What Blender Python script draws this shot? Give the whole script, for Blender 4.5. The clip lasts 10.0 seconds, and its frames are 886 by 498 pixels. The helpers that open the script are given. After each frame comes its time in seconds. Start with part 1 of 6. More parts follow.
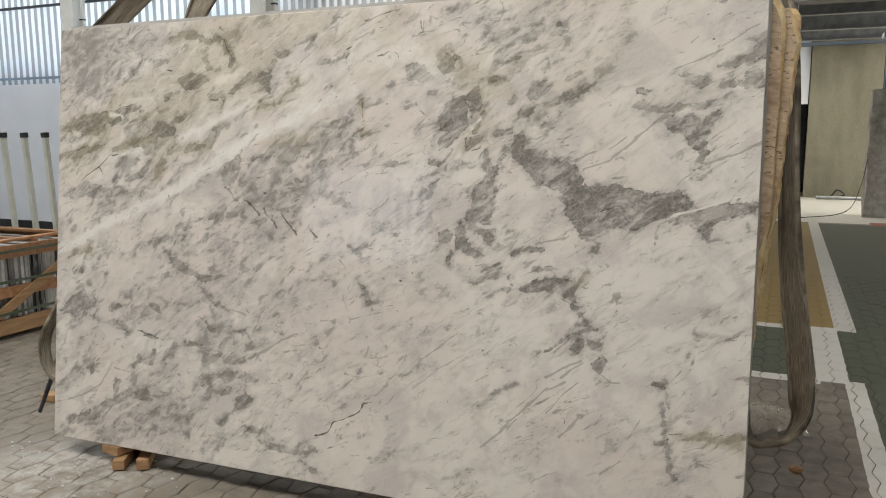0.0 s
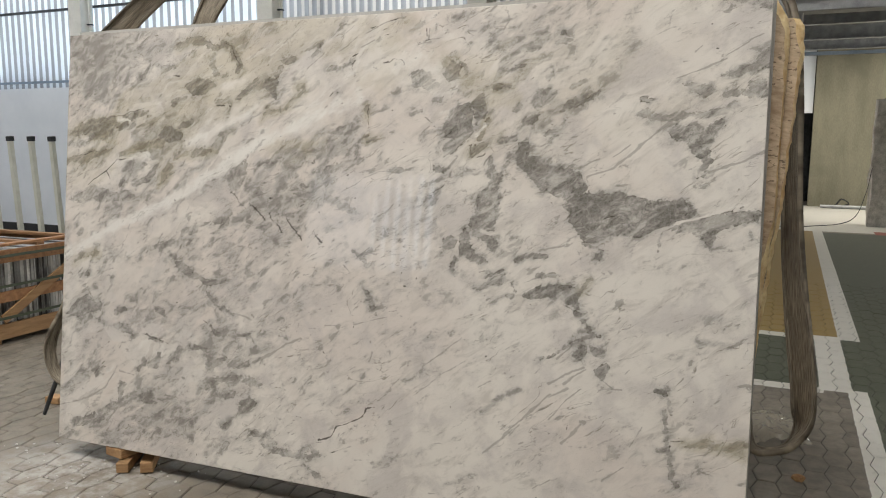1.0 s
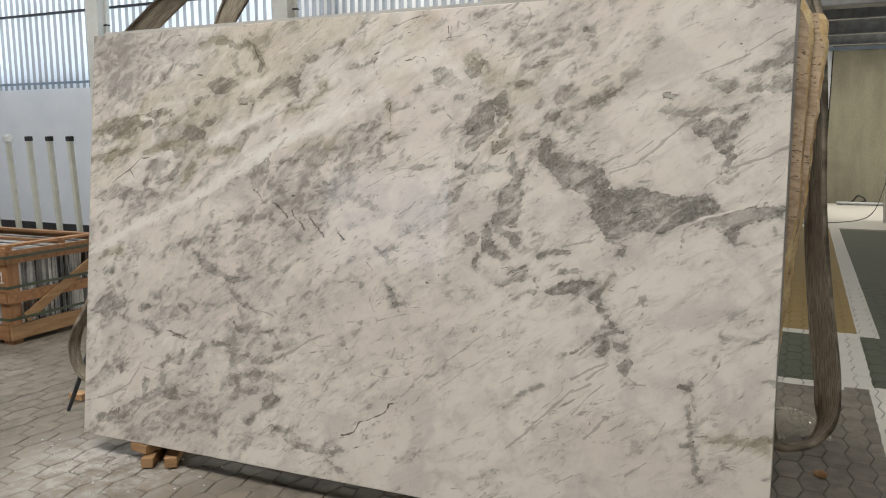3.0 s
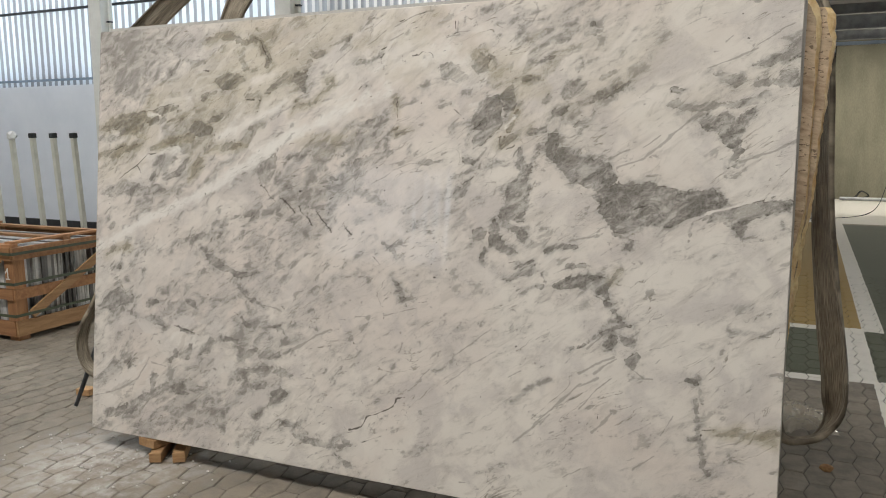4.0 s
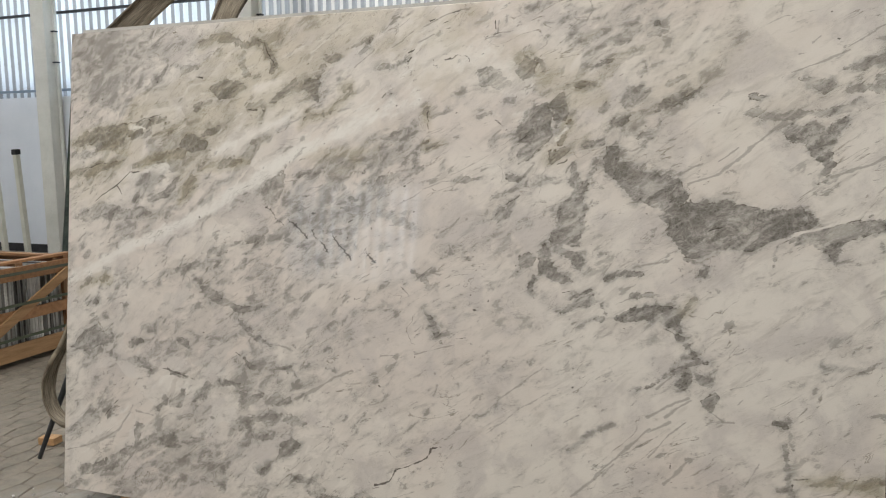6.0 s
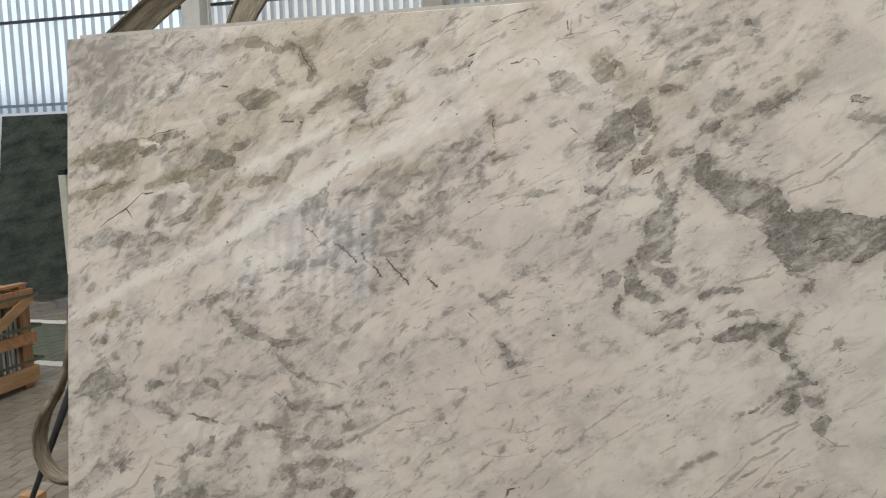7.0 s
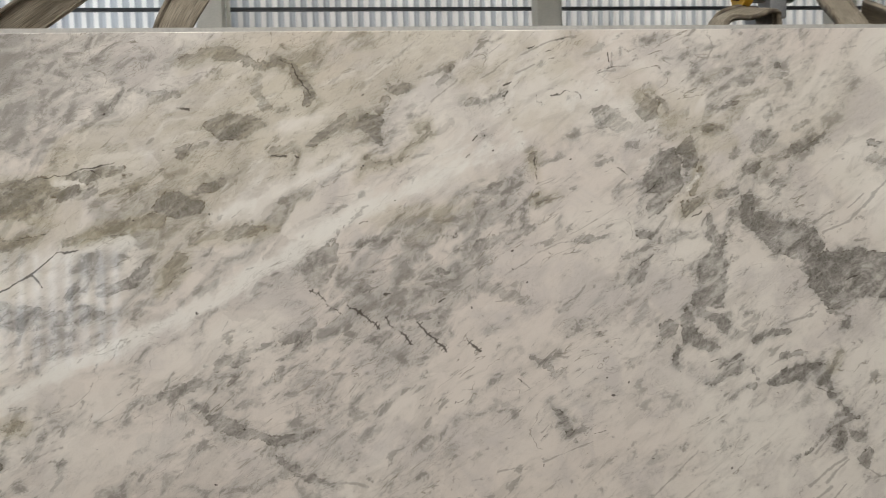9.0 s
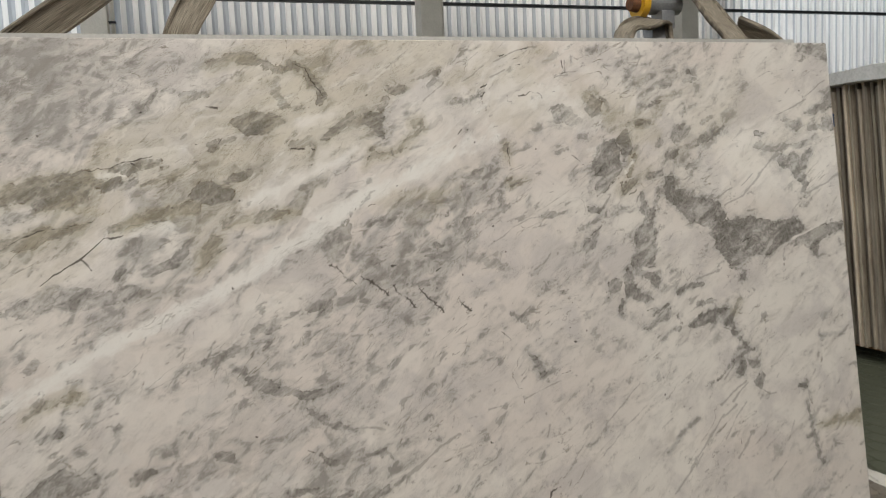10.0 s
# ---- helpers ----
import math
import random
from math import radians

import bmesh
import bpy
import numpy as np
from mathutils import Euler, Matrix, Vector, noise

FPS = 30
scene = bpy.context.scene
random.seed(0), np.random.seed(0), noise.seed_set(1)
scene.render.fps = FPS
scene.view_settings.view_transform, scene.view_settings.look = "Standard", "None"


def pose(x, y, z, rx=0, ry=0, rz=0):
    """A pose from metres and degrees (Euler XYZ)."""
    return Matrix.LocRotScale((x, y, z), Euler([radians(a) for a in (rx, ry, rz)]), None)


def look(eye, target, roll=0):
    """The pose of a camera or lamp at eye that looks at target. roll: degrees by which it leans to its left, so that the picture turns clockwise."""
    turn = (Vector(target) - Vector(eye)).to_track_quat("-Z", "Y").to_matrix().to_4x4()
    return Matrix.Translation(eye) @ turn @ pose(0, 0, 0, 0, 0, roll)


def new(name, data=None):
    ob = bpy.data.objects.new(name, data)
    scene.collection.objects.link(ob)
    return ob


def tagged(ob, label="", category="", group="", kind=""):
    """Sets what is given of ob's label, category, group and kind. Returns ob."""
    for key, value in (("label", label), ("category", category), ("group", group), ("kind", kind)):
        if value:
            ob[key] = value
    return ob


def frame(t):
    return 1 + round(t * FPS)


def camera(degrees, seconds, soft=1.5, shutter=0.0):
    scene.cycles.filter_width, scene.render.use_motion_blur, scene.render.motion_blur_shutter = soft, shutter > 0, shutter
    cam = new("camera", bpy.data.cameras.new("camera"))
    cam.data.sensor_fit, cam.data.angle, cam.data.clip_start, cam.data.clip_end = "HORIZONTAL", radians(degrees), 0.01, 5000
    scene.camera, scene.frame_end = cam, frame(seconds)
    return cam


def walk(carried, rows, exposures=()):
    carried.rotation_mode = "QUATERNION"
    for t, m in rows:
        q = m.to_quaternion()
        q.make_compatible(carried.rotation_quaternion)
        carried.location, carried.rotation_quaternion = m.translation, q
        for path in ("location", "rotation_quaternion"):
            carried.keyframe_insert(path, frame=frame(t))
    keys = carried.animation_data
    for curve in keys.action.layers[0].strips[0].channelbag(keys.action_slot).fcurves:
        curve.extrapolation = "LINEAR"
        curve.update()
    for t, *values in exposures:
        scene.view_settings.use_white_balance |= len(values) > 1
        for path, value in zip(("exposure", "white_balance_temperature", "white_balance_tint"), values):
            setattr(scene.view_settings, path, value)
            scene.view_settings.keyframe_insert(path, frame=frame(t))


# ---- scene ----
cam = camera(60.1, 10.0, soft=1.0, shutter=0.3)
METRES, EYE, TILT, LEAN, TURN = 3.0, 1.61, 0.0, 0.0, 21.4
ROWS = [
    (0.0, 0.0, 0.0, 0.0, -0.02, -8.65, 0.13),
    (0.5, 0.0034, -0.0028, 0.001, -0.03, -8.29, -0.13),
    (1.0, -0.0006, -0.0057, 0.0004, 0.31, -8.18, -0.25),
    (1.5, -0.0044, -0.0058, -0.0001, 0.67, -8.13, -0.26),
    (2.0, -0.0067, -0.0076, -0.0007, 0.97, -8.15, -0.22),
    (2.5, -0.0096, -0.0093, -0.0006, 1.09, -8.19, -0.09),
    (4.0, -0.0221, -0.0153, -0.003, 1.29, -8.57, 0.15),
    (4.5, -0.0236, -0.0118, -0.0023, 1.4, -8.64, 0.07),
    (5.0, -0.0386, 0.0163, -0.0053, 0.6, -8.82, 0.22),
    (5.5, -0.0748, 0.0683, -0.0033, -0.67, -8.14, 0.08),
    (7.0, -0.2991, 0.2154, -0.0035, -8.49, -6.55, 1.49),
    (7.5, -0.3686, 0.2905, 0.0056, -11.79, -5.58, 1.35),
    (8.0, -0.4637, 0.35, 0.0044, -17.77, -5.05, 1.39),
    (8.5, -0.5404, 0.399, 0.0055, -23.73, -5.36, 1.58),
    (9.0, -0.5899, 0.4597, 0.0108, -30.8, -4.33, 1.77),
    (9.5, -0.6903, 0.4716, 0.0114, -38.18, -3.87, 2.32),
    (10.0, -0.7951, 0.4375, 0.0162, -41.91, -5.74, 2.69),
]
walk(cam, [(t, pose(0, 0, EYE, TILT, LEAN, TURN) @ pose(METRES * x, METRES * y, METRES * z, 90 + pitch, roll, yaw)) for t, x, y, z, yaw, pitch, roll in ROWS],
     exposures=((0.0, 0.1), (4.5, 0.09), (7.0, 0.03), (10.0, 0.0)))

# ---- world, sun, lamps ----
SUN_EL, SUN_ROT = radians(42), radians(195)
world = bpy.data.worlds.new("sky_world")
scene.world = world
world.use_nodes = True
wn = world.node_tree.nodes
sky = wn.new("ShaderNodeTexSky")
sky.sky_type, sky.sun_disc, sky.sun_elevation, sky.sun_rotation = "NISHITA", False, SUN_EL, SUN_ROT
world.node_tree.links.new(sky.outputs[0], wn["Background"].inputs[0])
wn["Background"].inputs[1].default_value = 0.12
sun = new("sun", bpy.data.lights.new("sun", "SUN"))
sun.data.energy, sun.data.angle, sun.data.color = 4.5, radians(0.6), (1.0, 0.95, 0.88)
sun.matrix_world = look((6 * math.sin(SUN_ROT), 6 * math.cos(SUN_ROT), 6 * math.tan(SUN_EL)), (0, 0, 0))

# the hall stands turned a little against the slab rack
HALL = pose(0, 0, 0, 0, 0, -2.5)


def area_lamp(x, y, z, sx, sy, watts, tint=(1.0, 0.965, 0.915)):
    """An area lamp; by itself it hangs under the closed roof, added to stand for daylight."""
    lamp = new("added_roof_lamp", bpy.data.lights.new("added_roof_lamp", "AREA"))
    lamp.data.shape, lamp.data.size, lamp.data.size_y = "RECTANGLE", sx, sy
    lamp.data.energy, lamp.data.color = watts, tint
    lamp.matrix_world = HALL @ pose(x, y, z)
    return lamp


# added lamps under the closed hall roof: over the slab, by the white wall
area_lamp(-2.6, -0.5, 6.62, 7.8, 1.6, 575)
area_lamp(-10.5, 5.6, 6.62, 11.0, 1.2, 300, (0.95, 0.98, 1.0))


def opening(x, y, z, turn, sx, sz, watts, tint=(0.93, 0.97, 1.0)):
    """The sky's light in an upright opening or behind a translucent panel; turn 0 shines towards -y."""
    lamp = area_lamp(x, y, z, sx, sz, watts, tint)
    lamp.name = "opening_daylight"
    lamp.matrix_world = HALL @ pose(x, y, z, 0, 0, turn) @ pose(0, 0, 0, -90, 0, 0)
    return lamp


opening(-10.2, 9.5, 4.6, 0, 13.4, 4.1, 450)
opening(0.45, 9.5, 4.95, 0, 7.4, 3.4, 150, (1.0, 0.985, 0.96))
opening(8.7, 9.5, 4.6, 0, 8.2, 4.1, 260)
opening(-6.0, -6.75, 2.35, 180, 2.5, 1.7, 50)
opening(8.95, -6.75, 3.95, 180, 4.1, 1.6, 105, (1.0, 0.88, 0.7))
# added lamp inside the closed east yard wall; no opening is modelled there
opening(8.8, 18.2, 2.0, -90, 5.0, 3.6, 520, (1.0, 0.97, 0.9))
# added lamp below the closed yard roof, to brighten the white floor
area_lamp(1.4, 18.6, 3.7, 3.6, 1.2, 100, (1.0, 0.95, 0.84))

# ---- materials ----
def material(name):
    m = bpy.data.materials.new(name)
    m.use_nodes = True
    return m, m.node_tree.nodes, m.node_tree.links, m.node_tree.nodes["Principled BSDF"]


def math_node(nt, op, a, b=None, clamp=False):
    n = nt.nodes.new("ShaderNodeMath")
    n.operation, n.use_clamp = op, clamp
    for i, v in enumerate((a, b)):
        if v is None:
            continue
        if isinstance(v, (int, float)):
            n.inputs[i].default_value = v
        else:
            nt.links.new(v, n.inputs[i])
    return n.outputs[0]


def mix_colour(nt, fac, a, b, mode="MIX"):
    n = nt.nodes.new("ShaderNodeMix")
    n.data_type, n.blend_type = "RGBA", mode
    for i, v in ((0, fac), (6, a), (7, b)):
        if isinstance(v, (int, float)):
            n.inputs[i].default_value = v
        elif isinstance(v, tuple):
            n.inputs[i].default_value = (*v, 1)
        else:
            nt.links.new(v, n.inputs[i])
    return n.outputs[2]


def noise_tex(nt, scale, detail=4.0, rough=0.55, coords=None, stretch=None, turn=0.0, distort=0.0):
    tc = nt.nodes.new("ShaderNodeTexCoord") if coords is None else None
    src = tc.outputs["Object"] if coords is None else coords
    if stretch:
        for key, value in (("Rotation", (0, radians(turn), 0)), ("Scale", stretch)):
            mp = nt.nodes.new("ShaderNodeMapping")
            mp.inputs[key].default_value = value
            nt.links.new(src, mp.inputs[0])
            src = mp.outputs[0]
    n = nt.nodes.new("ShaderNodeTexNoise")
    n.inputs["Scale"].default_value, n.inputs["Detail"].default_value = scale, detail
    n.inputs["Roughness"].default_value, n.inputs["Distortion"].default_value = rough, distort
    nt.links.new(src, n.inputs["Vector"])
    return n.outputs[0]


def smooth(nt, v, lo, hi, to=(0.0, 1.0)):
    n = nt.nodes.new("ShaderNodeMapRange")
    n.interpolation_type = "SMOOTHSTEP"
    n.inputs[1].default_value, n.inputs[2].default_value = lo, hi
    n.inputs[3].default_value, n.inputs[4].default_value = to
    nt.links.new(v, n.inputs[0])
    return n.outputs[0]


def bumped(nt, bsdf, height, strength, distance=0.01):
    b = nt.nodes.new("ShaderNodeBump")
    b.inputs["Strength"].default_value, b.inputs["Distance"].default_value = strength, distance
    nt.links.new(height, b.inputs["Height"])
    nt.links.new(b.outputs[0], bsdf.inputs["Normal"])


def worn(name, dark, light, rough=0.7, scale=8.0, fine=90.0, stretch=None, turn=0.0, bump=0.2, metal=0.0, grain=0.35, piece=0.0, stain=None, pits=None):
    """A surface that varies at two scales: broad patches and fine grain; piece: how much single pieces differ."""
    m, nodes, links, bsdf = material(name)
    nt = m.node_tree
    broad = noise_tex(nt, scale, 5, 0.6, stretch=stretch, turn=turn)
    small = noise_tex(nt, fine, 4, 0.6, stretch=stretch, turn=turn)
    fac = math_node(nt, "ADD", math_node(nt, "MULTIPLY", broad, 1.0 - grain), math_node(nt, "MULTIPLY", small, grain))
    col = mix_colour(nt, smooth(nt, fac, 0.3, 0.7), dark, light)
    if stain:
        col = mix_colour(nt, smooth(nt, noise_tex(nt, scale * 0.45, 6, 0.65), 0.52, 0.72, (0.0, 0.75)), col, stain)
    if pits:
        hole = noise_tex(nt, 52, 3, 0.6, stretch=(0.7, 1.0, 1.5))
        col = mix_colour(nt, smooth(nt, math_node(nt, "ADD", hole, math_node(nt, "MULTIPLY", broad, 0.35)), 0.765, 0.82, (0.0, 0.85)), col, pits)
    if piece:
        info = nodes.new("ShaderNodeObjectInfo")
        val = math_node(nt, "ADD", math_node(nt, "MULTIPLY", info.outputs["Random"], 2 * piece), 1.0 - piece)
        hsv = nodes.new("ShaderNodeHueSaturation")
        links.new(col, hsv.inputs["Color"])
        links.new(val, hsv.inputs["Value"])
        col = hsv.outputs[0]
    links.new(col, bsdf.inputs["Base Color"])
    bsdf.inputs["Metallic"].default_value = metal
    links.new(smooth(nt, small, 0.2, 0.8, (max(rough - 0.12, 0.03), min(rough + 0.12, 1.0))), bsdf.inputs["Roughness"])
    if bump:
        bumped(nt, bsdf, fac, bump)
    return m


def marble():
    """Polished pale marble. The figure attribute holds haze, fragments, warm tint and cracks; tones holds
    the fragments' darkness, white streaks, where broken plates show, and thin grey lines."""
    m, nodes, links, bsdf = material("polished_pale_marble")
    nt = m.node_tree

    def layers(name):
        at = nodes.new("ShaderNodeAttribute")
        at.attribute_name = name
        sep = nodes.new("ShaderNodeSeparateColor")
        links.new(at.outputs["Color"], sep.inputs[0])
        return sep.outputs[0], sep.outputs[1], sep.outputs[2], at.outputs["Alpha"]

    haze_a, plate_a, warm_a, crack_a = layers("figure")
    tone_a, white_a, gate_a, streak_a = layers("tones")
    diag = dict(stretch=(0.75, 1.0, 2.3), turn=33)
    n_mid = noise_tex(nt, 7, 8, 0.68, distort=0.7, **diag)
    n_edge = noise_tex(nt, 15, 9, 0.74, distort=0.5, **diag)
    n_fine = noise_tex(nt, 70, 5, 0.7)
    n_crumb = noise_tex(nt, 17, 8, 0.66, distort=0.5, stretch=(0.8, 1.0, 1.5), turn=33)
    n_wisp = noise_tex(nt, 3.6, 5, 0.52, distort=0.9, **diag)
    n_thread = noise_tex(nt, 10, 8, 0.68, distort=1.0, **diag)
    n_gate = noise_tex(nt, 2.6, 3, 0.5)
    n_grain = noise_tex(nt, 240, 3, 0.6)
    n_cloud = noise_tex(nt, 1.5, 4, 0.5, distort=0.8)
    n_tint = noise_tex(nt, 4.5, 5, 0.6, distort=0.5)

    def around(v, k):
        return math_node(nt, "MULTIPLY", math_node(nt, "SUBTRACT", v, 0.5), k)

    def plus(*vs):
        out = vs[0]
        for v in vs[1:]:
            out = math_node(nt, "ADD", out, v)
        return out

    def times(*vs):
        out = vs[0]
        for v in vs[1:]:
            out = math_node(nt, "MULTIPLY", out, v)
        return out

    def line(field, half):
        return smooth(nt, math_node(nt, "ABSOLUTE", math_node(nt, "SUBTRACT", field, 0.5)), half, 0.0)

    ground = mix_colour(nt, smooth(nt, n_cloud, 0.38, 0.62), (0.675, 0.617, 0.562), (0.725, 0.687, 0.627))
    ground = mix_colour(nt, smooth(nt, n_tint, 0.46, 0.64, (0.0, 0.65)), ground, (0.525, 0.49, 0.47))
    ground = mix_colour(nt, smooth(nt, n_mid, 0.50, 0.66, (0.0, 0.55)), ground, (0.47, 0.435, 0.395))
    # broken plates of slightly different grey
    warp = nodes.new("ShaderNodeTexNoise")
    warp.inputs["Scale"].default_value, warp.inputs["Detail"].default_value = 6.0, 6.0
    tc = nodes.new("ShaderNodeTexCoord")
    links.new(tc.outputs["Object"], warp.inputs["Vector"])
    moved = nodes.new("ShaderNodeVectorMath")
    moved.operation = "MULTIPLY_ADD"
    moved.inputs[1].default_value = (0.34, 0.0, 0.34)
    links.new(warp.outputs["Color"], moved.inputs[0])
    links.new(tc.outputs["Object"], moved.inputs[2])
    src = moved.outputs[0]
    for key, value in (("Rotation", (0, radians(33), 0)), ("Scale", (0.7, 1.0, 1.7))):
        mp = nodes.new("ShaderNodeMapping")
        mp.inputs[key].default_value = value
        links.new(src, mp.inputs[0])
        src = mp.outputs[0]
    plates = nodes.new("ShaderNodeTexVoronoi")
    plates.inputs["Scale"].default_value = 8.0
    links.new(src, plates.inputs["Vector"])
    pick = nodes.new("ShaderNodeSeparateColor")
    links.new(plates.outputs["Color"], pick.inputs[0])
    ground = mix_colour(nt, times(smooth(nt, pick.outputs[0], 0.5, 0.95, (0.0, 0.5)), gate_a), ground, (0.43, 0.40, 0.37))
    ground = mix_colour(nt, times(smooth(nt, pick.outputs[1], 0.6, 0.95, (0.0, 0.5)), gate_a), ground, (0.70, 0.675, 0.63))
    # soft grey haze and warm tint
    warm = times(math_node(nt, "ADD", warm_a, around(n_edge, 0.7), True), smooth(nt, warm_a, 0.02, 0.3))
    hz = times(plus(haze_a, times(around(n_crumb, 1.7), smooth(nt, haze_a, 0.0, 0.3))), 0.95)
    col = mix_colour(nt, smooth(nt, hz, -0.05, 0.85, (0.0, 0.9)), ground, (0.335, 0.318, 0.30))
    # small grey crumbs that gather where the haze is
    crumb = smooth(nt, plus(n_crumb, around(n_fine, 0.25), times(haze_a, 0.10)), 0.56, 0.60)
    crumb = times(crumb, smooth(nt, haze_a, 0.0, 0.6, (0.08, 0.5)))
    col = mix_colour(nt, crumb, col, (0.27, 0.252, 0.226))
    col = mix_colour(nt, times(warm, 0.65), col, (0.40, 0.352, 0.232))
    wh = smooth(nt, plus(white_a, times(plus(around(n_crumb, 1.0), around(n_edge, 1.4)), smooth(nt, white_a, 0.0, 0.3))), 0.18, 0.85)
    col = mix_colour(nt, times(wh, 0.75), col, (0.775, 0.76, 0.712))
    # wisps: thin lines where a warped field crosses its middle value
    wisps = times(line(n_wisp, 0.008), smooth(nt, n_gate, 0.44, 0.58), smooth(nt, n_edge, 0.42, 0.58, (0.0, 0.75)))
    col = mix_colour(nt, wisps, col, (0.17, 0.145, 0.11))
    wisps = times(line(n_thread, 0.010), smooth(nt, n_tint, 0.42, 0.58, (0.1, 0.8)), smooth(nt, haze_a, 0.0, 0.35, (0.3, 1.0)))
    col = mix_colour(nt, wisps, col, (0.20, 0.172, 0.135))
    wisps = times(line(n_edge, 0.012), smooth(nt, warm_a, 0.15, 0.6, (0.0, 0.75)), smooth(nt, n_thread, 0.46, 0.56))
    col = mix_colour(nt, wisps, col, (0.12, 0.088, 0.05))
    flecks = times(smooth(nt, plus(n_crumb, around(n_mid, 0.6), times(haze_a, 0.06)), 0.61, 0.65), smooth(nt, n_gate, 0.36, 0.56, (0.35, 1.0)))
    col = mix_colour(nt, times(flecks, 0.5), col, mix_colour(nt, warm, (0.20, 0.185, 0.165), (0.20, 0.16, 0.10)))
    # thin grey lines along the grain
    sf = smooth(nt, plus(streak_a, times(plus(around(n_fine, 0.9), around(n_edge, 1.2)), smooth(nt, streak_a, 0.05, 0.3))), 0.32, 0.66, (0.0, 0.55))
    col = mix_colour(nt, sf, col, (0.245, 0.228, 0.205))
    # crisp darker fragments
    edge = times(plus(around(n_crumb, 0.8), around(n_edge, 1.3), around(n_fine, 0.45)), smooth(nt, plate_a, 0.02, 0.25), smooth(nt, tone_a, 0.3, 0.9, (1.25, 0.6)))
    praw = plus(plate_a, edge)
    body = smooth(nt, plus(n_fine, around(n_thread, 1.5)), 0.32, 0.54, (0.4, 1.0))
    body = times(body, smooth(nt, plus(n_mid, around(n_crumb, 0.5)), 0.36, 0.6, (0.5, 1.0)))
    broken = smooth(nt, plus(n_edge, around(n_fine, 0.3)), 0.41, 0.53, (0.68, 1.0))
    body = times(body, math_node(nt, "MAXIMUM", broken, smooth(nt, tone_a, 0.5, 0.66)))
    pf = math_node(nt, "MINIMUM", 1.0, times(smooth(nt, praw, 0.40, 0.57), smooth(nt, tone_a, 0.1, 0.8, (0.25, 1.15)), body))
    dark = mix_colour(nt, smooth(nt, n_fine, 0.36, 0.64), (0.130, 0.120, 0.105), (0.268, 0.252, 0.230))
    shards = nodes.new("ShaderNodeTexVoronoi")
    shards.feature = "DISTANCE_TO_EDGE"
    shards.inputs["Scale"].default_value = 26.0
    links.new(src, shards.inputs["Vector"])
    thread = smooth(nt, plus(shards.outputs["Distance"], around(n_thread, 0.5)), 0.11, 0.0, (0.0, 0.4))
    dark = mix_colour(nt, thread, dark, (0.42, 0.40, 0.37))
    dark = mix_colour(nt, smooth(nt, plus(n_fine, around(n_crumb, 0.7)), 0.60, 0.68, (0.0, 0.7)), dark, (0.07, 0.062, 0.052))
    dark = mix_colour(nt, times(warm, 0.6), dark, (0.228, 0.2, 0.14))
    col = mix_colour(nt, pf, col, dark)
    # dark broken seams along their rims
    rim = times(smooth(nt, math_node(nt, "ABSOLUTE", math_node(nt, "SUBTRACT", praw, 0.49)), 0.085, 0.0), smooth(nt, tone_a, 0.2, 0.7))
    rim = times(rim, smooth(nt, plus(n_fine, around(n_thread, 1.2)), 0.50, 0.62, (0.0, 0.95)))
    col = mix_colour(nt, rim, col, mix_colour(nt, warm, (0.085, 0.07, 0.052), (0.13, 0.085, 0.038)))
    # hairline cracks and pits
    cf = smooth(nt, plus(crack_a, around(n_grain, 0.6), around(n_fine, 0.6)), 0.27, 0.62, (0.0, 0.85))
    col = mix_colour(nt, cf, col, (0.062, 0.052, 0.042))
    col = mix_colour(nt, 0.14, col, n_grain, "OVERLAY")
    links.new(col, bsdf.inputs["Base Color"])
    links.new(smooth(nt, n_fine, 0.2, 0.8, (0.012, 0.04)), bsdf.inputs["Roughness"])
    bsdf.inputs["IOR"].default_value = 1.6
    return m


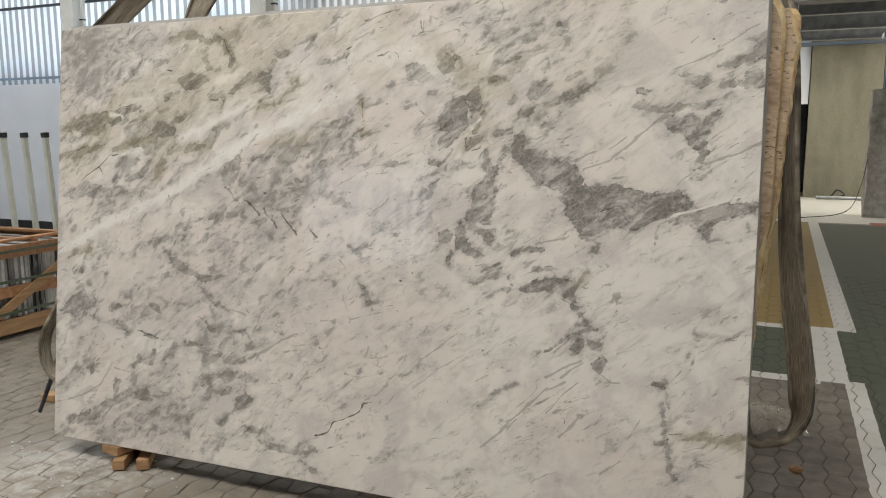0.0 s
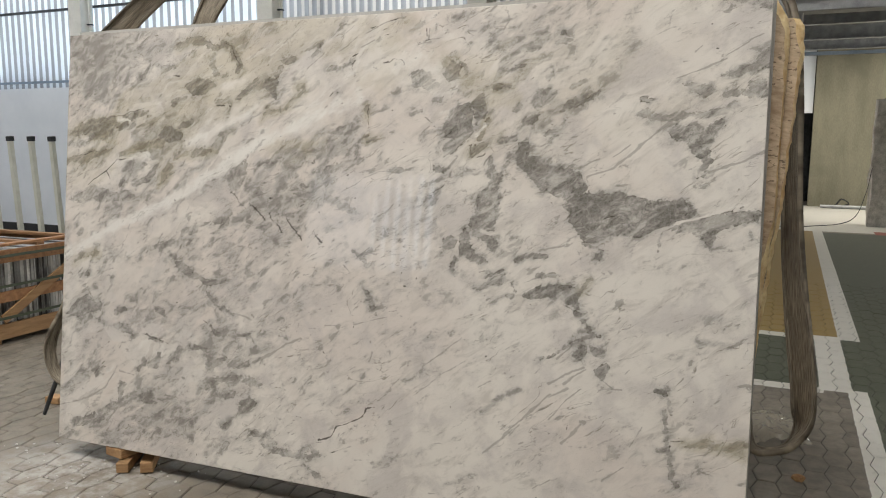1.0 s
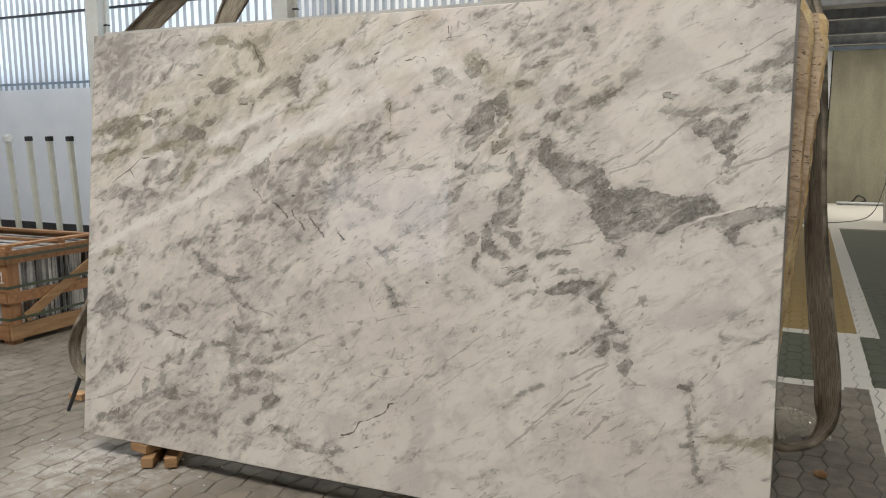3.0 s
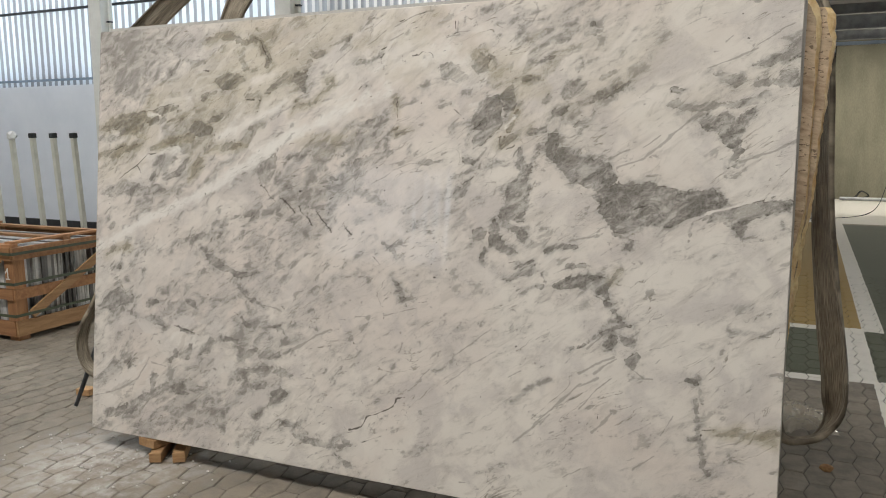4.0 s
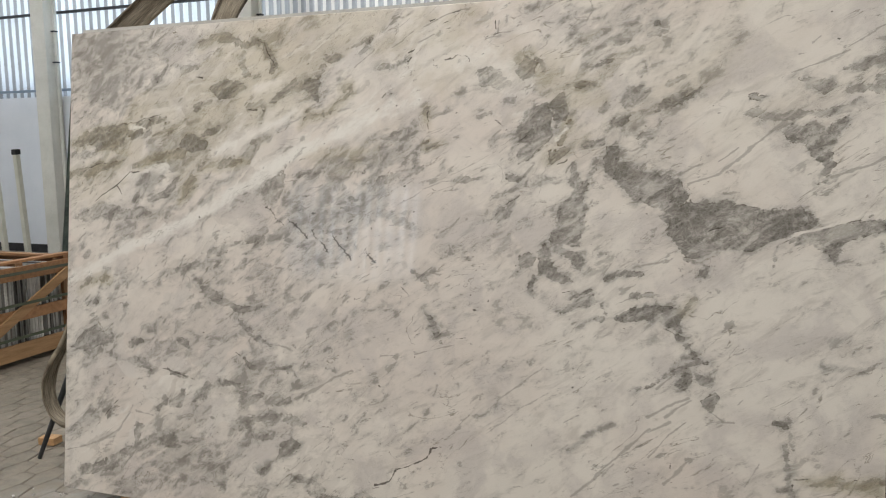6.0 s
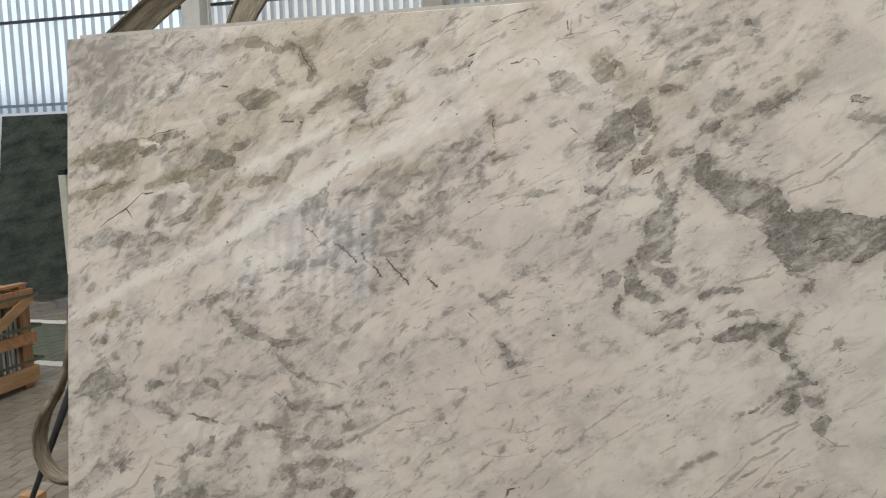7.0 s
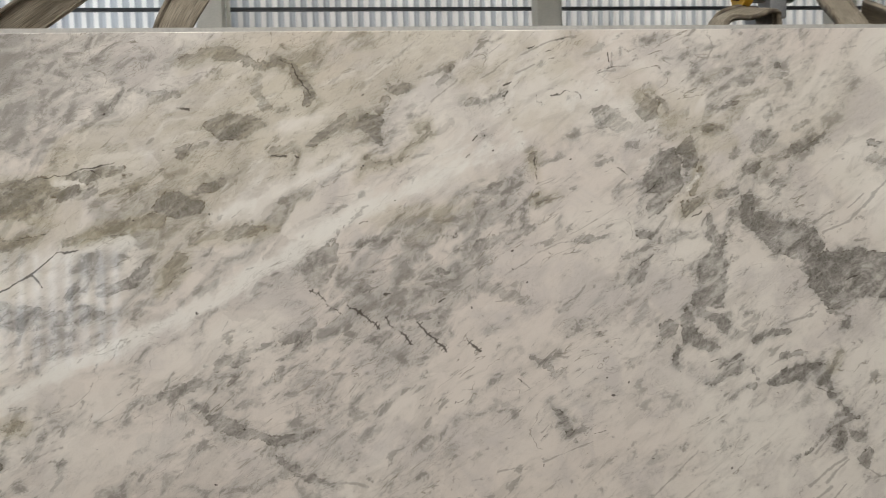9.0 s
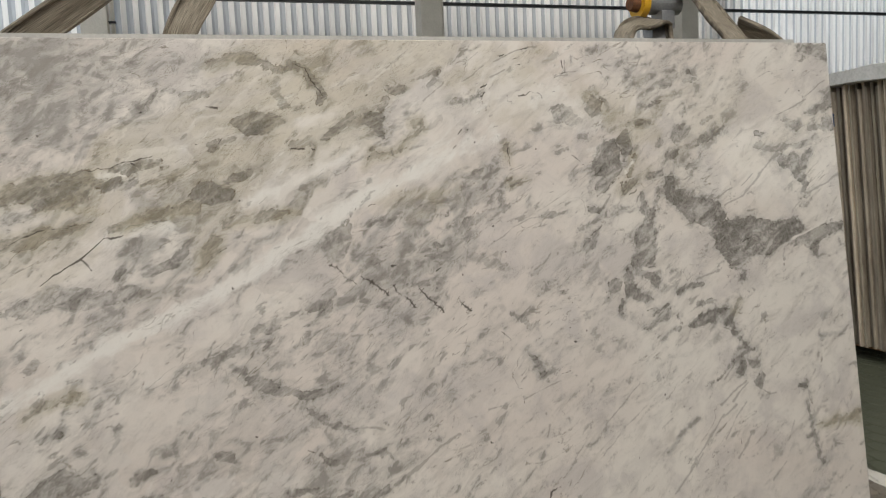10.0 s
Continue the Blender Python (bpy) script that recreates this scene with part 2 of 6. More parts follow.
def paver_material(name, grey_a, grey_b):
    """Concrete paving, with the paint of the marked bays on it where the hall has it."""
    m, nodes, links, bsdf = material(name)
    nt = m.node_tree
    geo = nodes.new("ShaderNodeNewGeometry")
    mp = nodes.new("ShaderNodeMapping")
    mp.vector_type = "POINT"
    mp.inputs["Rotation"].default_value = (0, 0, radians(2.5))
    links.new(geo.outputs["Position"], mp.inputs[0])
    pos = mp.outputs[0]
    n_b = noise_tex(nt, 1.3, 5, 0.6, coords=pos)
    n_m = noise_tex(nt, 11, 5, 0.65, coords=pos)
    n_s = noise_tex(nt, 130, 4, 0.7, coords=pos)
    col = mix_colour(nt, smooth(nt, n_b, 0.3, 0.7), grey_a, grey_b)
    col = mix_colour(nt, smooth(nt, n_m, 0.35, 0.7, (0.0, 0.45)), col, (0.075, 0.066, 0.055))
    isl = math_node(nt, "ADD", geo.outputs["Random Per Island"], 0.0)
    info = nodes.new("ShaderNodeObjectInfo")
    each = math_node(nt, "FRACT", math_node(nt, "ADD", isl, info.outputs["Random"]))
    hsv = nodes.new("ShaderNodeHueSaturation")
    links.new(col, hsv.inputs["Color"])
    links.new(math_node(nt, "ADD", math_node(nt, "MULTIPLY", each, 0.28), 0.86), hsv.inputs["Value"])
    col = hsv.outputs[0]
    # stone dust blown about the foot of the slab
    spot = nodes.new("ShaderNodeVectorMath")
    spot.operation = "DISTANCE"
    spot.inputs[1].default_value = (-3.05, 2.5, 0.0)
    links.new(pos, spot.inputs[0])
    dust = math_node(nt, "MULTIPLY", smooth(nt, spot.outputs["Value"], 0.85, 0.05), smooth(nt, math_node(nt, "ADD", n_m, math_node(nt, "MULTIPLY", n_b, 0.5)), 0.62, 0.95, (0.0, 0.8)))
    col = mix_colour(nt, dust, col, (0.55, 0.53, 0.50))
    sep = nodes.new("ShaderNodeSeparateXYZ")
    wob = math_node(nt, "MULTIPLY", math_node(nt, "SUBTRACT", n_m, 0.5), 0.03)
    links.new(pos, sep.inputs[0])
    px, py = math_node(nt, "ADD", sep.outputs[0], wob), math_node(nt, "ADD", sep.outputs[1], wob)

    def bay(x0, x1, y0, y1):
        f = math_node(nt, "MULTIPLY", math_node(nt, "GREATER_THAN", px, x0), math_node(nt, "LESS_THAN", px, x1))
        g = math_node(nt, "MULTIPLY", math_node(nt, "GREATER_THAN", py, y0), math_node(nt, "LESS_THAN", py, y1))
        return math_node(nt, "MULTIPLY", f, g)

    wear = smooth(nt, math_node(nt, "ADD", math_node(nt, "MULTIPLY", n_m, 0.6), math_node(nt, "MULTIPLY", n_s, 0.4)), 0.25, 0.5, (0.55, 0.97))
    green, yellow, white, red = (0.092, 0.102, 0.066), (0.34, 0.23, 0.075), (0.76, 0.73, 0.66), (0.35, 0.09, 0.06)
    # white beyond y 15.2 is no marking: it paints the yard's sunlit floor
    for zone, paint in (
        ((-30, 0.28, 5.46, 6.80), green), ((0.47, 14.0, 1.0, 15.0), green), ((-6, 0.46, 6.94, 15.2), yellow),
        ((-30, 0.30, 5.33, 5.46), white), ((-30, 0.46, 6.80, 6.95), white), ((0.28, 0.475, 5.40, 6.95), white),
        ((0.46, 0.62, 6.87, 15.2), white), ((0.445, 0.56, 0.5, 5.46), white), ((-6, 14, 15.2, 21.2), white),
        ((1.45, 2.6, 15.0, 15.5), red),
    ):
        col = mix_colour(nt, math_node(nt, "MULTIPLY", bay(*zone), wear), col, paint)
    links.new(col, bsdf.inputs["Base Color"])
    links.new(smooth(nt, n_s, 0.2, 0.8, (0.55, 0.85)), bsdf.inputs["Roughness"])
    bumped(nt, bsdf, n_s, 0.3, 0.004)
    return m


def translucent_sheet(name, colour, share, rough=0.5):
    """Fibreglass roofing sheet: daylight from outside comes through it."""
    m, nodes, links, bsdf = material(name)
    nt = m.node_tree
    stain = noise_tex(nt, 1.1, 5, 0.6, stretch=(1.0, 1.0, 0.25))
    grain = noise_tex(nt, 30, 4, 0.6, stretch=(1.0, 1.0, 0.1))
    shade = mix_colour(nt, smooth(nt, math_node(nt, "ADD", math_node(nt, "MULTIPLY", stain, 0.7), math_node(nt, "MULTIPLY", grain, 0.3)), 0.3, 0.7), tuple(c * 0.8 for c in colour), colour)
    tr = nodes.new("ShaderNodeBsdfTranslucent")
    links.new(shade, tr.inputs[0])
    links.new(shade, bsdf.inputs["Base Color"])
    bsdf.inputs["Roughness"].default_value = rough
    mx = nodes.new("ShaderNodeMixShader")
    mx.inputs[0].default_value = share
    links.new(bsdf.outputs[0], mx.inputs[1])
    links.new(tr.outputs[0], mx.inputs[2])
    links.new(mx.outputs[0], nodes["Material Output"].inputs[0])
    return m


MARBLE = marble()
SLAB_BACK = worn("sawn_grey_marble", (0.34, 0.33, 0.305), (0.50, 0.485, 0.45), 0.6, 5, 80)
DARK_EDGE = worn("dark_sawn_edge", (0.05, 0.046, 0.04), (0.13, 0.12, 0.105), 0.9, 9, 80)
TRAVERTINE = worn("banded_brown_stone", (0.30, 0.20, 0.12), (0.70, 0.55, 0.38), 0.55, 5, 26, stretch=(0.8, 1.0, 2.2), turn=-12, bump=0.4, grain=0.5, stain=(0.52, 0.47, 0.40), pits=(0.15, 0.10, 0.06))
# golden broken stone, its colour raised to carry the light on the rims
LIT_GOLD_EDGE = worn("broken_lit_golden_stone", (0.60, 0.36, 0.14), (0.93, 0.77, 0.46), 0.6, 9, 60, bump=0.9)
GREEN_STONE = worn("dark_green_marble", (0.012, 0.02, 0.017), (0.095, 0.11, 0.09), 0.1, 2.6, 25, stretch=(1.0, 1.0, 2.5), turn=15, bump=0.0)
BROWN_STONE = worn("brown_slab_edges", (0.24, 0.195, 0.145), (0.66, 0.58, 0.46), 0.45, 6, 60, stretch=(6.0, 6.0, 0.4), piece=0.75)
PAVER = paver_material("concrete_paver", (0.20, 0.172, 0.136), (0.275, 0.24, 0.193))
BED = worn("sand_and_dust_bed", (0.045, 0.04, 0.033), (0.085, 0.075, 0.062), 0.95, 6, 150, bump=0.5)
WHITE_WALL = worn("white_painted_masonry", (0.70, 0.73, 0.78), (0.80, 0.82, 0.86), 0.75, 1.4, 60, bump=0.12)
CONCRETE = worn("stained_concrete", (0.15, 0.14, 0.098), (0.275, 0.255, 0.185), 0.85, 1.1, 40, stretch=(1.6, 1.6, 0.45), bump=0.35, stain=(0.15, 0.14, 0.10))
ROUGH_CONCRETE = worn("broken_concrete", (0.40, 0.38, 0.345), (0.82, 0.79, 0.74), 0.9, 7, 60, bump=1.0)
COLUMN_PAINT = worn("cream_painted_concrete", (0.60, 0.59, 0.53), (0.78, 0.76, 0.70), 0.75, 2.5, 60, bump=0.2)
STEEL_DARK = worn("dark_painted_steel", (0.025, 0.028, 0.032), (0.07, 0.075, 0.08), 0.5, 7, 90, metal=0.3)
STEEL_GREY = worn("grey_galvanised_steel", (0.26, 0.27, 0.28), (0.45, 0.46, 0.47), 0.45, 6, 90, metal=0.6)
STEEL_BLUE = worn("blue_grey_painted_steel", (0.16, 0.21, 0.27), (0.27, 0.33, 0.40), 0.5, 4, 60)
WHITE_TUBE = worn("cream_painted_steel_tube", (0.58, 0.57, 0.48), (0.75, 0.74, 0.66), 0.45, 5, 70, bump=0.1)
BLACK_RUBBER = worn("black_rubber", (0.012, 0.012, 0.013), (0.035, 0.035, 0.037), 0.6, 12, 90)
WOOD = worn("raw_orange_pine", (0.22, 0.105, 0.048), (0.42, 0.225, 0.105), 0.7, 4, 45, stretch=(0.5, 6.0, 6.0), piece=0.22, bump=0.4)
WOOD_UP = worn("raw_pine_upright", (0.22, 0.105, 0.048), (0.42, 0.225, 0.105), 0.7, 4, 45, stretch=(6.0, 6.0, 0.5), piece=0.22, bump=0.4)
WOOD_PALE = worn("pale_pine_offcut", (0.28, 0.155, 0.07), (0.50, 0.31, 0.155), 0.7, 5, 60, stretch=(6.0, 0.7, 6.0), piece=0.15, bump=0.4)
TILE_PALE = worn("tile_edges_pale", (0.36, 0.36, 0.36), (0.66, 0.66, 0.64), 0.4, 5, 60, piece=0.5)
TILE_DARK = worn("tile_edges_dark", (0.06, 0.06, 0.06), (0.16, 0.155, 0.15), 0.4, 5, 60, piece=0.4)
BAND_GREEN = worn("green_plastic_band", (0.035, 0.05, 0.03), (0.08, 0.10, 0.06), 0.45, 9, 90)
YELLOW_PAINT = worn("yellow_enamel", (0.62, 0.34, 0.02), (0.80, 0.48, 0.04), 0.35, 6, 60, bump=0.1)
RUST = worn("rusty_hub", (0.07, 0.03, 0.015), (0.20, 0.08, 0.03), 0.8, 30, 90)
ROOF = worn("dull_roof_sheet", (0.28, 0.28, 0.27), (0.42, 0.42, 0.41), 0.7, 1.5, 40)
YARD_ROOF = worn("dark_roof_sheet", (0.12, 0.12, 0.115), (0.2, 0.2, 0.19), 0.7, 1.5, 40)
DEBRIS = worn("pale_stone_chips", (0.45, 0.43, 0.40), (0.80, 0.78, 0.74), 0.7, 20, 90)
BROWN_CHIP = worn("orange_stone_fragment", (0.24, 0.12, 0.05), (0.45, 0.26, 0.12), 0.7, 20, 90)
BLUE_TAPE = worn("blue_label", (0.03, 0.06, 0.14), (0.05, 0.10, 0.22), 0.4, 12, 90)
YELLOW_TAPE = worn("yellow_label", (0.55, 0.45, 0.05), (0.70, 0.58, 0.10), 0.5, 12, 90)
WHITE_FILM = worn("white_wrapping_film", (0.62, 0.62, 0.60), (0.80, 0.80, 0.78), 0.3, 7, 60)
CHALK = worn("white_chalk", (0.60, 0.58, 0.54), (0.80, 0.78, 0.74), 0.9, 30, 150)
SHEET_BRIGHT = translucent_sheet("clear_fibreglass_sheet", (0.86, 0.92, 0.97), 0.8)
# darker rib faces: the shade on the ribs is put into their colour
SHEET_SHADE = translucent_sheet("shaded_sheet_ribs", (0.46, 0.48, 0.50), 0.55)
# deeper painted rib shade for the rear panels, so their mirrored stripes show
SHEET_SHADE_BACK = translucent_sheet("shaded_back_ribs", (0.30, 0.32, 0.34), 0.5)
SHEET_DULL = translucent_sheet("weathered_fibreglass_sheet", (0.80, 0.79, 0.77), 0.72, 0.35)


def webbing(name, dark, pale, dirty):
    """Dirty woven polyester: long ribs along the strap."""
    m, nodes, links, bsdf = material(name)
    nt = m.node_tree
    uvn = nodes.new("ShaderNodeUVMap")
    mp = nodes.new("ShaderNodeMapping")
    mp.inputs["Scale"].default_value = (1.0, 0.08, 1.0)
    links.new(uvn.outputs[0], mp.inputs[0])
    ribs = noise_tex(nt, 16, 3, 0.5, coords=mp.outputs[0])
    dirt = noise_tex(nt, 5, 5, 0.65)
    weave = nodes.new("ShaderNodeTexWave")
    weave.inputs["Scale"].default_value = 3.0
    links.new(uvn.outputs[0], weave.inputs[0])
    col = mix_colour(nt, smooth(nt, ribs, 0.32, 0.66), dark, pale)
    col = mix_colour(nt, smooth(nt, dirt, 0.4, 0.7, (0.0, 0.6)), col, dirty)
    links.new(col, bsdf.inputs["Base Color"])
    bsdf.inputs["Roughness"].default_value = 0.72
    bumped(nt, bsdf, math_node(nt, "ADD", ribs, math_node(nt, "MULTIPLY", weave.outputs[1], 0.3)), 0.5, 0.004)
    return m


# two copies of one webbing: darker for the shaded loop, paler for lit slings
WEBBING = webbing("dirty_woven_webbing", (0.085, 0.066, 0.046), (0.30, 0.25, 0.18), (0.09, 0.07, 0.05))
WEBBING_LIT = webbing("lit_woven_webbing", (0.13, 0.108, 0.08), (0.42, 0.37, 0.29), (0.16, 0.135, 0.10))
WEBBING_EDGE = webbing("stitched_strap_edge", (0.10, 0.08, 0.058), (0.33, 0.285, 0.215), (0.10, 0.08, 0.06))


def clear_film():
    m, nodes, links, bsdf = material("clear_plastic_film")
    tr = nodes.new("ShaderNodeBsdfTransparent")
    bsdf.inputs["Base Color"].default_value = (0.62, 0.56, 0.45, 1)
    bsdf.inputs["Roughness"].default_value = 0.1
    mx = nodes.new("ShaderNodeMixShader")
    mx.inputs[0].default_value = 0.45
    links.new(tr.outputs[0], mx.inputs[1])
    links.new(bsdf.outputs[0], mx.inputs[2])
    links.new(mx.outputs[0], nodes["Material Output"].inputs[0])
    return m


FILM = clear_film()

# ---- mesh helpers ----
def mesh_of(bm, name, mat, smooth_faces=False):
    me = bpy.data.meshes.new(name)
    bm.normal_update()
    bm.to_mesh(me)
    bm.free()
    me.materials.append(mat)
    if smooth_faces:
        me.polygons.foreach_set("use_smooth", [True] * len(me.polygons))
    return me


def part(name, bm, mat, parent=None, label="", m=None, smooth_faces=False):
    """Links a bmesh as one mesh object under a thing or a part."""
    ob = new(name, mesh_of(bm, name, mat, smooth_faces))
    if parent is not None:
        ob.parent = parent
    if m is not None:
        ob.matrix_basis = m
    return tagged(ob, label)


def empty(name, m, label, category, group="", kind=""):
    ob = new(name)
    ob.empty_display_size = 0.1
    ob.matrix_basis = m
    return tagged(ob, label, category, group, kind)


def box(x0, x1, y0, y1, z0, z1, bevel=0.0, bm=None):
    bm = bm or bmesh.new()
    vs = [bm.verts.new((x, y, z)) for z in (z0, z1) for x, y in ((x0, y0), (x1, y0), (x1, y1), (x0, y1))]
    fs = [bm.faces.new([vs[i] for i in f]) for f in ((3, 2, 1, 0), (4, 5, 6, 7), (0, 1, 5, 4), (1, 2, 6, 5), (2, 3, 7, 6), (3, 0, 4, 7))]
    if bevel:
        es = {e for f in fs for e in f.edges}
        bmesh.ops.bevel(bm, geom=list(es), offset=bevel, segments=2, affect="EDGES", profile=0.6)
    return bm


def tube(p, q, r0, r1=None, sides=16, bm=None, caps=True):
    bm = bm or bmesh.new()
    p, q = Vector(p), Vector(q)
    m = Matrix.Translation((p + q) / 2) @ (q - p).to_track_quat("Z", "Y").to_matrix().to_4x4()
    bmesh.ops.create_cone(bm, cap_ends=caps, segments=sides, radius1=r0, radius2=r0 if r1 is None else r1, depth=(q - p).length, matrix=m)
    return bm


def bar(p, q, wide, deep, side=(0, 0, 1), bevel=0.003):
    """A squared timber or steel from p to q; side gives the direction of its width."""
    p, q = Vector(p), Vector(q)
    d = (q - p).normalized()
    s = (Vector(side) - d * d.dot(Vector(side))).normalized()
    n = d.cross(s)
    bm = box(0, (q - p).length, -wide / 2, wide / 2, -deep / 2, deep / 2, bevel)
    m = Matrix((d, s, n)).transposed().to_4x4()
    m.translation = p
    bm.transform(m)
    return bm


def spline(points, steps=10):
    """A smooth line through the points (Catmull-Rom)."""
    P = [Vector(p) for p in points]
    P = [P[0] * 2 - P[1]] + P + [P[-1] * 2 - P[-2]]
    out = []
    for i in range(1, len(P) - 2):
        for k in range(steps):
            t = k / steps
            a, b, c, d = P[i - 1:i + 3]
            out.append(0.5 * (2 * b + (c - a) * t + (2 * a - 5 * b + 4 * c - d) * t * t + (3 * b - a - 3 * c + d) * t ** 3))
    return out + [P[-2]]


def ribbon(points, sides, wide=0.12, thick=0.009, steps=10, ripple=0.004):
    """A webbing strap along a smooth line; sides: the direction of its width at each point."""
    line, wd = spline(points, steps), spline(sides, steps)
    bm = bmesh.new()
    lay = bm.loops.layers.uv.new("UVMap")
    across, rows, length = 7, [], 0.0
    for i, p in enumerate(line):
        d = (line[min(i + 1, len(line) - 1)] - line[max(i - 1, 0)]).normalized()
        s = (wd[i] - d * wd[i].dot(d)).normalized()
        n = d.cross(s)
        length += (p - line[max(i - 1, 0)]).length
        ring = []
        for k in range(across):
            f = k / (across - 1) - 0.5
            wave = ripple * math.sin(f * 9 + i * 0.25)
            ring.append((bm.verts.new(p + s * (f * wide) + n * (thick / 2 + wave)), f * wide * 40, length * 10))
        for k in reversed(range(across)):
            f = k / (across - 1) - 0.5
            wave = ripple * math.sin(f * 9 + i * 0.25)
            ring.append((bm.verts.new(p + s * (f * wide) + n * (-thick / 2 + wave)), f * wide * 40, length * 10))
        rows.append(ring)
    for a, b in zip(rows, rows[1:]):
        for k in range(len(a)):
            j = (k + 1) % len(a)
            quad = (a[k], a[j], b[j], b[k])
            fc = bm.faces.new([q[0] for q in quad])
            for lp, q in zip(fc.loops, quad):
                lp[lay].uv = (q[1], q[2])
    for end in (rows[0], rows[-1]):
        bm.faces.new([q[0] for q in end])
    bmesh.ops.recalc_face_normals(bm, faces=bm.faces)
    return bm


def chunk(size, seed, cuts=2, rough=0.35):
    """A broken fragment of stone."""
    bm = bmesh.new()
    bmesh.ops.create_icosphere(bm, subdivisions=cuts, radius=0.5)
    for v in bm.verts:
        k = 1 + rough * noise.noise(v.co * 2.1 + Vector((seed, 0, 0)))
        v.co = Vector((v.co.x * size[0], v.co.y * size[1], v.co.z * size[2])) * k
    low = min(v.co.z for v in bm.verts)
    for v in bm.verts:
        v.co.z -= low
    return bm


# ---- hall: walls, columns, roof ----
WALL_Y, BACK_Y, WEST, EAST, TOP, LEDGE = 9.12, -6.2, -17.0, 13.0, 6.7, 2.42
GATE_L, GATE_R, GATE_H = -3.32, 4.15, 2.95
tagged(part("wall_north", box(WEST, GATE_L, WALL_Y, WALL_Y + 0.2, 0, LEDGE), WHITE_WALL, m=HALL), "white painted masonry wall under the sheet cladding", "wall", kind="structure")
tagged(part("wall_north_east", box(GATE_R, EAST, WALL_Y, WALL_Y + 0.2, 0, LEDGE), WHITE_WALL, m=HALL), "white painted masonry wall beside the gateway", "wall", kind="structure")
tagged(part("wall_west", box(WEST - 0.2, WEST, BACK_Y, WALL_Y + 0.2, 0, TOP), WHITE_WALL, m=HALL), "plain white painted end wall", "wall", kind="structure")
tagged(part("wall_east", box(EAST, EAST + 0.2, BACK_Y, WALL_Y + 0.2, 0, TOP), WHITE_WALL, m=HALL), "plain white painted end wall", "wall", kind="structure")
tagged(part("baseboard", box(WEST, GATE_L - 0.01, WALL_Y - 0.02, WALL_Y - 0.003, 0.002, 0.13, 0.003), BLACK_RUBBER, m=HALL), "black painted skirting along the white wall", "baseboard", kind="structure")


def corrugated(x0, x1, z0, z1, y, pitch=0.15, depth=0.032, shade=(1,)):
    """Trapezoid sheet standing upright."""
    bm = bmesh.new()
    n, prev = round((x1 - x0) / pitch), None
    step = (x1 - x0) / n
    xs = [(x0 + (i + f) * step, y + d * depth) for i in range(n) for f, d in ((0.0, 0), (0.38, 0), (0.62, 1), (0.90, 1), (0.99, 0))] + [(x1, y)]
    for x, yy in xs:
        pair = [bm.verts.new((x, yy, z)) for z in (z0, z1)]
        if prev:
            bm.faces.new((prev[0], pair[0], pair[1], prev[1]))
        prev = pair
    bm.faces.ensure_lookup_table()
    # faces listed in shade take the second slot, which paints the rib shade
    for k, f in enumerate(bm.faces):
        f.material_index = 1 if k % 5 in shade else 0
    bmesh.ops.solidify(bm, geom=bm.faces[:], thickness=0.002)
    return bm


COLS = (-13.9, -10.3, -6.68, -3.55, 0.05, 3.55, 8.1, 11.8)
cladding = empty("wall_cladding", HALL, "upright corrugated sheets letting daylight through above the masonry", "wall cladding", kind="structure")
edges = (WEST,) + COLS + (EAST,)
for i, (a, b) in enumerate(zip(edges, edges[1:])):
    low = GATE_H + 0.16 if a >= -3.5 and b <= 4.35 else LEDGE + 0.005
    dull = -7 < a < 4.0
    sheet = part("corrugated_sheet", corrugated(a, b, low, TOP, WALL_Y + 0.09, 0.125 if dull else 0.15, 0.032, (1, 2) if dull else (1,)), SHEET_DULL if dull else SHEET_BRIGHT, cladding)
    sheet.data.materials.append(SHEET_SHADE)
for z in (LEDGE + 0.1, 3.66, 4.8, 5.9):
    part("purlin", bar((WEST, WALL_Y + 0.05, z), (EAST, WALL_Y + 0.05, z), 0.035, 0.05, bevel=0.0), STEEL_DARK if z > 3 else STEEL_BLUE, cladding, "dark steel rail" if z > 3 else "")
for x in COLS:
    low = GATE_H + 0.16 if x in (0.05, 3.55) else 0.0
    col = empty("column", HALL @ pose(x, WALL_Y - 0.13, 0), "cream painted concrete column with a thin pipe", "column", "hall columns", "structure")
    part("shaft", box(-0.13, 0.13, -0.12, 0.125, low, TOP, 0.012), COLUMN_PAINT, col)
    part("pipe", tube((0.17, 0.03, low), (0.17, 0.03, TOP), 0.022, sides=10), COLUMN_PAINT, col)
    for z in (3.95, 4.5) if low else (2.9, 3.35, 4.5):
        part("pipe_clip", box(0.125, 0.2, -0.012, 0.06, z, z + 0.02, 0.003), STEEL_DARK, col)
tagged(part("gate_lintel", box(GATE_L - 0.1, GATE_R + 0.1, WALL_Y - 0.02, WALL_Y + 0.24, GATE_H, GATE_H + 0.16, 0.01), STEEL_GREY, m=HALL), "steel beam over the open gateway", "lintel", kind="structure")

# the side behind the walk: masonry with openings glazed by the same sheet
back = empty("wall_south", HALL, "masonry wall with corrugated translucent panels in its openings", "wall", kind="structure")
P1, P2 = (-7.25, -4.75, 1.5, 3.2), (6.9, 11.0, 3.15, 4.75)
for x0, x1, z0, z1 in ((WEST, P1[0], 0, TOP), (P1[0], P1[1], 0, P1[2]), (P1[0], P1[1], P1[3], TOP), (P1[1], P2[0], 0, TOP), (P2[0], P2[1], 0, P2[2]), (P2[0], P2[1], P2[3], TOP), (P2[1], EAST, 0, TOP)):
    part("masonry", box(x0, x1, BACK_Y - 0.2, BACK_Y, z0, z1), ROOF, back)
